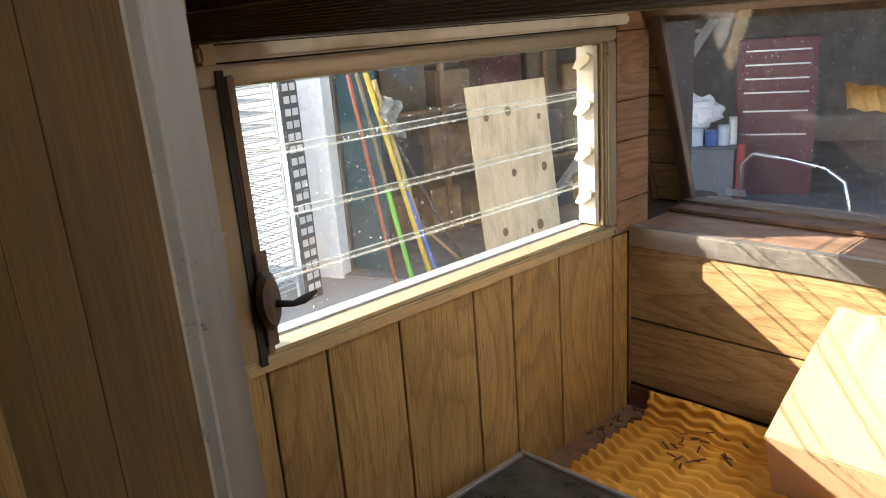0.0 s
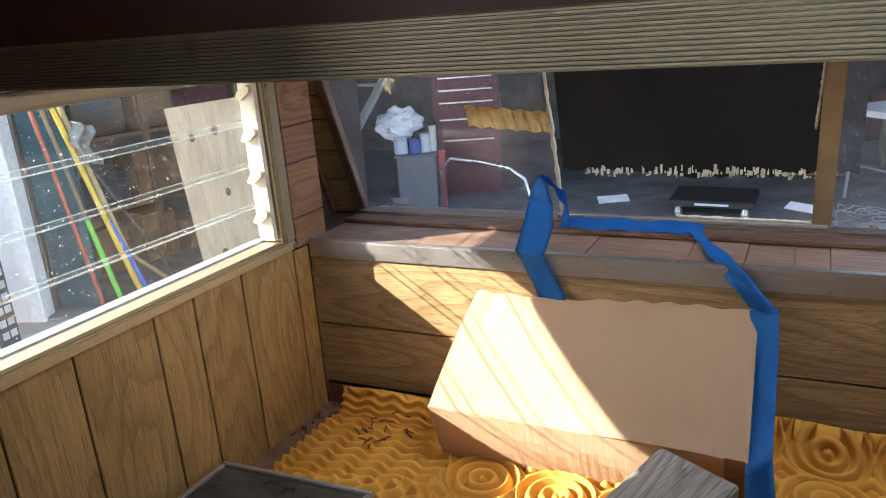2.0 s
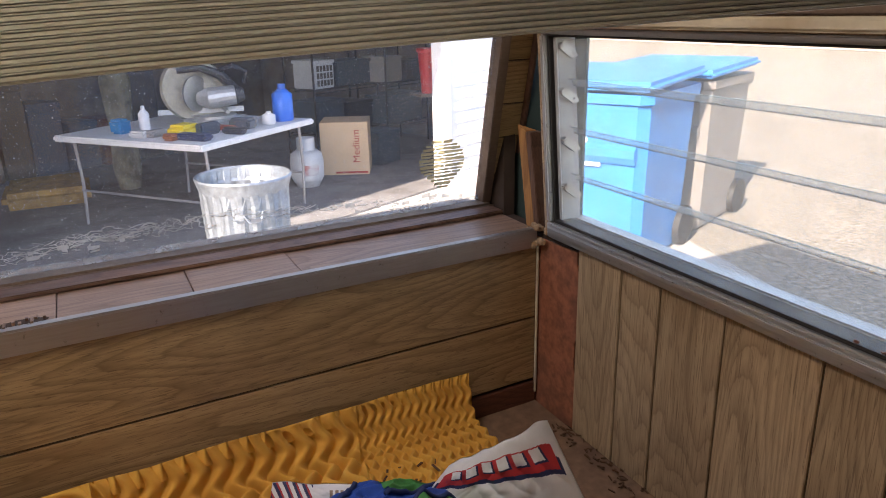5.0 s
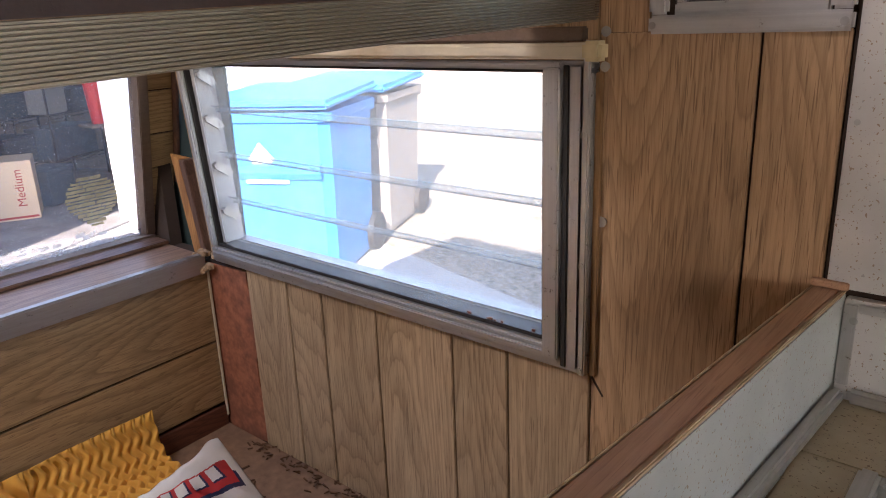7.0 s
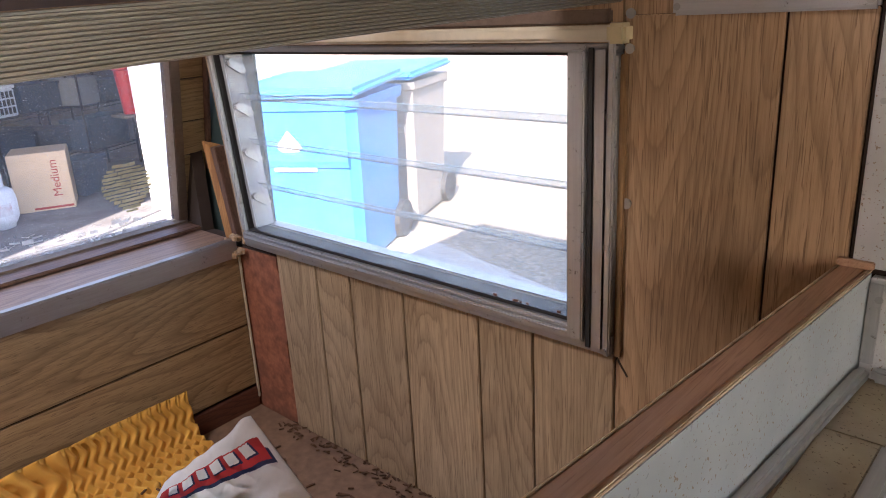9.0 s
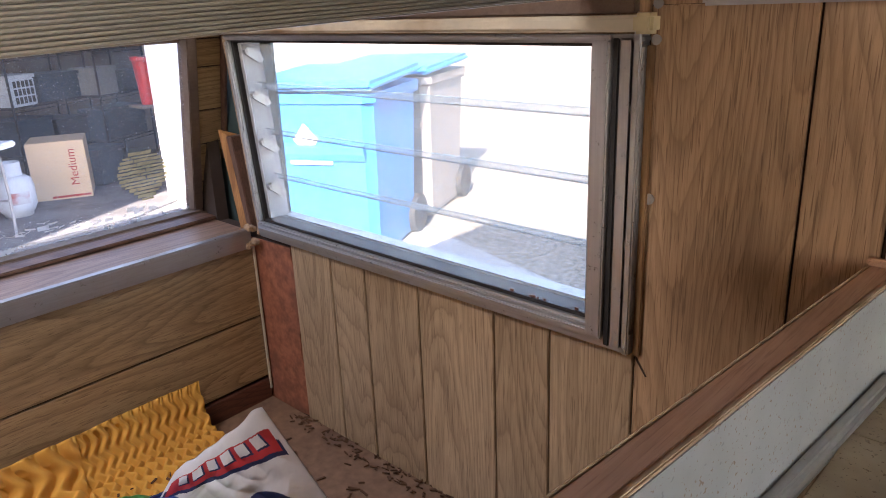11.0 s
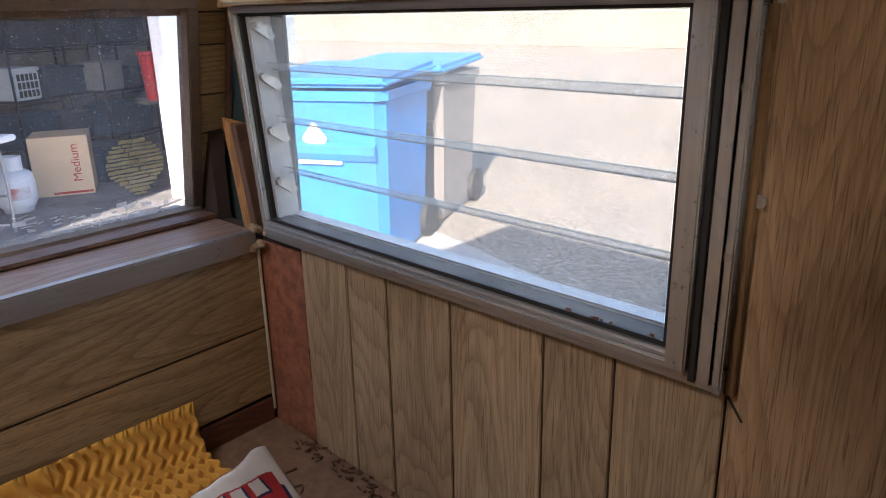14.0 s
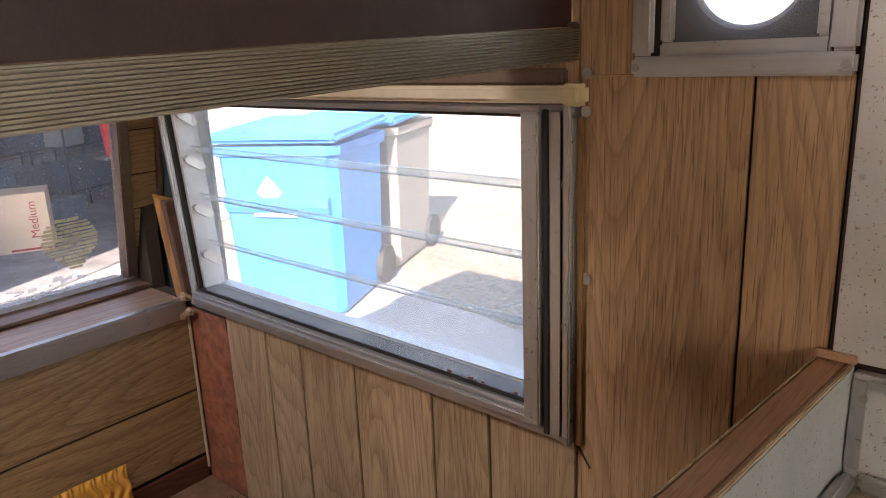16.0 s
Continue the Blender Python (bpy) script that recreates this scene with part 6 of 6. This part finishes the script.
bx("body", box(0.07, 0.40, 0.0, 0.5, 0.141, 0.62, 0.006), plain("grey_enamel", (0.12, 0.125, 0.14), 0.45), bench)
bx("top", box(0.05, 0.42, -0.02, 0.52, 0.621, 0.64, 0.003), plain("grey_top", (0.09, 0.09, 0.10), 0.45), bench)
bx("red_post", box(0.425, 0.48, 0.02, 0.10, 0.141, 0.66, 0.004), plain("red_enamel", (0.35, 0.02, 0.02), 0.4), bench)
def tin(a, b, r, h, color, label):
    o = empty("paint_tin", bmx @ Vector((a, b, 0.64)), label=label, category="can")
    bm = lathe([(r, 0), (r, h), (r * 0.9, h), (r * 0.9, h - 0.006)], (a, b, 0.641), 18)
    tin_body = bx("tin_body", bm, plain("tin_paint", color, 0.4), o)
    bm = lathe([(r * 1.04, h - 0.02), (r * 1.04, h + 0.008), (r * 0.5, h + 0.01)], (a, b, 0.641), 18)
    bx("tin_lid", bm, plain("tin_lid_paint", tuple(min(1, c * 0.8) for c in color), 0.4), tin_body)
tin(0.11, 0.10, 0.060, 0.13, (0.55, 0.60, 0.66), "white tub with a blue band on the cabinet")
tin(0.23, 0.09, 0.050, 0.11, (0.03, 0.10, 0.35), "blue tub on the cabinet")
tin(0.32, 0.11, 0.045, 0.15, (0.50, 0.55, 0.62), "pale metal tin on the cabinet")
tin(0.385, 0.13, 0.032, 0.21, (0.62, 0.60, 0.56), "white spray can on the cabinet")
def bag(u, v):
    a, b = 2 * math.pi * u, math.pi * v
    d = Vector((math.sin(b) * math.cos(a), math.sin(b) * math.sin(a), math.cos(b)))
    r = 1 + 0.35 * noise.noise(d * 2.2) + 0.15 * noise.noise(d * 6)
    return Vector((0.10 + 0.19 * d.x * r, 0.22 + 0.13 * d.y * r, 0.88 + 0.13 * d.z * r))
tagged(bx("plastic_bag", sheet(40, 20, bag), plain("thin_white_plastic", (0.75, 0.76, 0.78), 0.4, vary=0.06), None), "stuffed white plastic bag on the tins", "bag")
shelf2 = tagged(bx("bag_shelf", box(0.06, 0.40, 0.2, 0.45, 0.641, 0.76, 0.004), plain("dark_carton", (0.06, 0.05, 0.05), 0.8), None), "dark carton behind the tins", "box")
chest = empty("tool_chest", (6.3, 2.3, GROUND), label="tall dark red tool chest with drawers", category="tool chest")
cmx = pose(5.9, 3.0, GROUND + 0.02, 0, 0, -64)
def cx(nm, bm, mt, lab=""):
    bm.transform(cmx)
    return part(nm, bm, mt, chest, lab)
MAROON = plain("maroon_enamel", (0.11, 0.012, 0.02), 0.4)
cx("body", box(0.06, 0.66, 0.0, 0.5, 0.0, 1.27, 0.008), MAROON)
for k, z in enumerate((1.17, 1.06, 0.95, 0.84, 0.69, 0.50)):
    drawer = cx("drawer", box(0.08, 0.64, -0.012, -0.001, z - 0.085, z + 0.02, 0.003), MAROON)
    bm = box(0.12, 0.60, -0.022, -0.013, z + 0.002, z + 0.014, 0.002)
    bm.transform(cmx)
    part("pull", bm, plain("chrome_pull", (0.7, 0.7, 0.7), 0.25, 0.9), drawer, "bright drawer pull")
ladder = empty("ladder", (5.3, 3.0, GROUND), label="aluminium ladder leaning inside the garage", category="ladder")
for off in (0.0, 0.42):
    a, b = Vector((4.55, 3.90 - off, GROUND + 0.03)), Vector((6.2, 2.95 - off * 0.6, GROUND + 2.3))
    part("rail", rod([a, b], 0.035, 4), plain("ladder_aluminium", (0.55, 0.53, 0.48), 0.4, 0.6), ladder)
for k in range(7):
    t = 0.1 + k * 0.125
    p = [Vector((4.55, 3.90 - o, GROUND + 0.03)).lerp(Vector((6.2, 2.95 - o * 0.6, GROUND + 2.3)), t) for o in (0.0, 0.42)]
    part("rung", rod(p, 0.014, 8), plain("ladder_aluminium", (0.55, 0.53, 0.48), 0.4, 0.6), ladder)
truck = empty("hand_truck", (4.9, 1.4, GROUND), label="chrome tube handle of a hand truck", category="hand truck")
part("handle_tube", rod([(4.95, 0.41 + 1.98, GROUND + 0.05), (4.95, 0.41 + 1.98, GROUND + 0.50), (4.95, 0.41 + 1.90, GROUND + 0.58), (4.95, 0.41 + 1.65, GROUND + 0.56), (4.95, 0.41 + 1.42, GROUND + 0.52), (4.95, 0.41 + 1.30, GROUND + 0.44), (4.95, 0.41 + 1.26, GROUND + 0.28), (4.95, 0.41 + 1.26, GROUND + 0.05)], 0.014, 10), plain("chrome_tube", (0.75, 0.75, 0.76), 0.18, 1.0), truck, "", True)
part("base_bar", box(4.9, 5.0, 1.61, 2.46, GROUND + 0.02, GROUND + 0.06, 0.01), STEEL, truck)

# ---- through the left window: wire rack, tools, plywood ----
WHITEWIRE = plain("pale_wire", (0.72, 0.74, 0.76), 0.35, 0.5)
m = wire_rack(1.58, 3.73, 12, 0.62, 0.42, 1.75, tuple(0.10 + 0.075 * k for k in range(22)), WHITEWIRE, "pale wire drawer rack standing in the sun")
strip = empty("slotted_post", (2.35, 3.72, GROUND), label="black slotted rack post standing by the wall", category="post")
bm2 = box(0, 0.13, 0.0, 0.02, 0.0, 1.8, 0.002)
bm2.transform(pose(2.20, 3.78, GROUND, 0, 0, 12))
part("post_face", bm2, plain("dark_grey_post", (0.06, 0.065, 0.07), 0.5), strip)
bm = bmesh.new()
for k in range(24):
    z = 0.06 + k * 0.072
    for s in (0, 1):
        box(0.016 + 0.055 * s, 0.058 + 0.055 * s, -0.004, -0.001, z, z + 0.042, 0.0, bm)
bm.transform(pose(2.20, 3.78, GROUND, 0, 0, 12))
tagged(part("slot_lights", bm, WHITEWIRE, strip, "pale slots"), kind="stuff")
ply = part("plywood_sheet", box(0.0, 0.69, 0.0, 0.018, 0.0, 1.16, 0.002), wood("knotty_pine_sheet", (0.42, 0.28, 0.15), (0.62, 0.47, 0.30), (0.68, 0.54, 0.36), 2, rough=0.6, ring=5.0, lines=0.4))
ply.matrix_basis = pose(3.37, 3.36, GROUND + 0.03, -7, 0, -7)
tagged(ply, "pale knotty plywood sheet standing on edge", "plywood sheet")
KNOT = plain("dark_knot", (0.18, 0.09, 0.04), 0.7)
for a, z, r in ((0.14, 0.95, 0.022), (0.33, 0.97, 0.026), (0.60, 0.90, 0.018), (0.32, 0.55, 0.022), (0.60, 0.55, 0.026), (0.18, 0.16, 0.024), (0.50, 0.15, 0.030), (0.42, 0.12, 0.014)):
    bm = lathe([(r, 0.0), (r * 0.8, 0.0008)], sides=12)
    bm.transform(pose(a, -0.0005, z, 90) @ Matrix.Diagonal((1, 1.3, 1, 1)))
    k = part("knot", bm, KNOT)
    k.parent = ply
def handle(p, q, r, color, label, tip=None):
    o = part("garden_tool", rod([p, q], r, 8), plain("tool_handle", color, 0.45))
    return tagged(o, label, "tool handle")
handle(gp(2.75, 3.40, 0.0), gp(2.66, 3.47, 0.66), 0.016, (0.14, 0.42, 0.05), "bright green tool handle leaning in the garage")
handle(gp(2.66, 3.47, 0.66), gp(2.56, 3.52, 1.36), 0.012, (0.16, 0.12, 0.06), "wooden rake handle leaning in the garage")
handle(gp(2.90, 3.40, 0.0), gp(2.60, 3.50, 1.38), 0.016, (0.55, 0.38, 0.05), "yellow tool handle leaning in the garage")
handle(gp(2.95, 3.42, 0.0), gp(2.70, 3.55, 1.30), 0.015, (0.42, 0.32, 0.14), "tan tool handle leaning in the garage")
handle(gp(2.93, 3.38, 0.05), gp(2.78, 3.44, 0.62), 0.014, (0.05, 0.12, 0.45), "blue tool handle leaning in the garage")
handle(gp(3.25, 3.44, 0.0), gp(2.62, 3.60, 1.34), 0.011, (0.05, 0.04, 0.04), "dark tool handle leaning in the garage")
handle(gp(2.66, 3.46, 0.0), gp(2.53, 3.58, 1.42), 0.012, (0.30, 0.08, 0.04), "rusty tool handle leaning in the garage")
handle(gp(3.20, 3.42, 0.05), gp(2.86, 3.44, 0.40), 0.012, (0.30, 0.18, 0.08), "wooden stake lying across the tools")
rag = sheet(18, 14, lambda u, v: Vector((2.66 + 0.12 * u + 0.02 * math.sin(v * 9), 3.43 + 0.03 * math.sin(u * 12 + v * 5), GROUND + 1.22 - 0.22 * v - 0.05 * u)), 0.002)
tagged(part("cloth_scrap", rag, plain("pale_rag", (0.45, 0.45, 0.42), 0.9, vary=0.3), smooth=True), "pale torn cloth caught among the tool handles", "cloth")
shelf = empty("storage_shelf", (3.3, 4.3, GROUND), label="dim wooden garage shelf crowded with boxes", category="shelf")
smx = pose(2.72, 4.30, GROUND + 0.02, 0, 0, -12)
def sx(nm, bm, mt, par=shelf, lab=""):
    bm.transform(smx)
    return part(nm, bm, mt, par, lab)
for z in (0.45, 0.95, 1.35):
    sx("shelf_board", box(0.0, 2.9, 0.0, 0.45, z, z + 0.025), plain("shelf_wood", (0.22, 0.12, 0.06), 0.7, vary=0.2))
for a in (0.02, 1.0, 1.95, 2.86):
    sx("upright", box(a, a + 0.04, 0.0, 0.04, 0.0, 1.9), plain("shelf_wood", (0.22, 0.12, 0.06), 0.7, vary=0.2))
random.seed(51)
for z in (0.01, 0.476, 0.976, 1.376):
    a = 0.08
    while a < 2.7:
        w, h = random.uniform(0.16, 0.42), random.uniform(0.15, 0.36)
        c = random.choice([(0.10, 0.02, 0.02), (0.03, 0.03, 0.04), (0.20, 0.11, 0.05), (0.02, 0.03, 0.08), (0.13, 0.09, 0.05), (0.28, 0.16, 0.07)])
        bm = box(a, a + w, 0.05, 0.38, z, z + h, 0.008)
        tagged(sx("stored_box", bm, plain("stored_box_paint", c, 0.6, vary=0.25, scale=9), None), "dim stored box on a garage shelf", "box", group="boxes on the shelf")
        a += w + random.uniform(0.02, 0.12)
bm = box(1.72, 2.12, -0.05, 0.20, 1.39, 1.66, 0.01)
tagged(sx("blue_carton", bm, plain("blue_carton_print", (0.02, 0.20, 0.62), 0.4, vary=0.3, scale=7, dirt=(0.6, 0.7, 0.8)), None), "bright blue printed carton on the shelf", "box")

# ---- through the right window: wheeled bins ----
BIN_BLUE = plain("blue_bin_plastic", (0.02, 0.19, 0.50), 0.4, vary=0.1, scale=12)
def wheelie_bin(at, turn, label, color=BIN_BLUE):
    b = empty("wheeled_bin", at, label=label, category="bin")
    m = Matrix.Translation(at) @ Matrix.Rotation(radians(turn), 4, "Z") @ Matrix.Diagonal((1.30, 1.28, 1.12, 1))
    def bp(nm, bm, mt, lab="", smooth=False):
        bm.transform(m)
        return part(nm, bm, mt, b, lab, smooth)
    bm = bmesh.new()
    loops = []
    for z, w, d, o in ((0.02, 0.275, 0.29, 0.0), (0.06, 0.285, 0.30, 0), (0.55, 0.300, 0.325, 0), (0.93, 0.31, 0.345, 0), (0.94, 0.33, 0.365, 0), (0.99, 0.33, 0.365, 0)):
        loops.append([bm.verts.new((sx_ * w * (1 if not c else 0.86), sy_ * d * (0.86 if not c else 1), z)) for sx_, sy_, c in ((1, -1, 0), (1, 1, 0), (1, 1, 1), (-1, 1, 1), (-1, 1, 0), (-1, -1, 0), (-1, -1, 1), (1, -1, 1))])
    for p, q in zip(loops, loops[1:]):
        for k in range(8):
            bm.faces.new((p[k], p[(k + 1) % 8], q[(k + 1) % 8], q[k]))
    bm.faces.new(loops[0][::-1])
    bm.faces.new(loops[-1])
    bp("bin_body", bm, color)
    lid = box(-0.35, 0.35, -0.40, 0.36, 0.0, 0.05, 0.02)
    for v in lid.verts:
        v.co.z += 0.06 * (1 - (v.co.x / 0.36) ** 2) + 0.03 * (v.co.y > 0.3)
    lid.transform(Matrix.Translation((0, 0, 1.0)))
    bp("lid", lid, BIN_BLUE)
    for k in range(7):
        bp("grip_rib", box(-0.352, -0.334, -0.22 + 0.07 * k, -0.19 + 0.07 * k, 0.84, 0.985, 0.004), color)
    bp("front_step", prism([(-0.345, 0.62), (-0.365, 0.66), (-0.365, 0.70), (-0.338, 0.72), (-0.32, 0.66)], 0, -0.27, 0.27), color)
    bp("handle_bar", rod([(-0.28, 0.46, 0.95), (0.28, 0.46, 0.95)], 0.018), color)
    for s in (-0.27, 0, 0.27):
        bp("handle_arm", box(s - 0.012, s + 0.012, 0.345, 0.46, 0.90, 0.97, 0.004), color)
    for s in (-0.29, 0.29):
        w = lathe([(0.04, -0.03), (0.12, -0.03), (0.125, 0.0), (0.12, 0.03), (0.04, 0.03)], sides=20)
        w.transform(Matrix.Translation((s, 0.30, 0.125)) @ Matrix.Rotation(math.pi / 2, 4, "Y"))
        bp("wheel", w, DARK_RUBBER)
    bm = bmesh.new()
    q = [(0, 0.09), (0.065, 0), (0, -0.09), (-0.065, 0)]
    bm.faces.new([bm.verts.new((-0.03 + p, -0.3705 + 0.000, 0.74 + r)) for p, r in q])
    for v in bm.verts:
        v.co.y = -0.333 - 0.03 * (v.co.z - 0.55) / 0.38 - 0.004
    bp("emblem", bm, plain("white_mark", (0.78, 0.8, 0.82), 0.5), "plain white diamond mark")
    bm = box(-0.12, 0.10, -0.352, -0.350, 0.60, 0.62)
    bp("emblem_bar", bm, plain("white_mark", (0.78, 0.8, 0.82), 0.5))
    return b
wheelie_bin((3.99, -3.60, GROUND), 207, "blue wheeled recycling bin with a lid on the drive")
wheelie_bin((4.46, -4.60, GROUND - 0.012), 204, "grey-brown wheeled bin with a blue lid beside the blue one", plain("grey_bin_plastic", (0.22, 0.20, 0.18), 0.5, vary=0.1))

fence = empty("board_fence", (0.3, 4.75, GROUND), label="blue-grey board fence behind the wire rack", category="fence")
for k in range(24):
    part("fence_board", box(-2.2 + k * 0.19, -2.2 + k * 0.19 + 0.18, 4.74, 4.76, GROUND, GROUND + 1.95 + 0.01 * (k % 3), 0.003), plain("blue_grey_board", (0.07, 0.09, 0.11), 0.8, vary=0.15, scale=6) if k == 0 else bpy.data.materials["blue_grey_board"], fence)
# far yard: low wall and fence
tagged(part("yard_wall", box(-30, 40, -26.2, -26.0, GROUND, GROUND + 1.9), plain("pale_yard_wall", (0.24, 0.21, 0.175), 0.9, vary=0.1, scale=2)), "pale far yard wall", "wall", kind="structure")
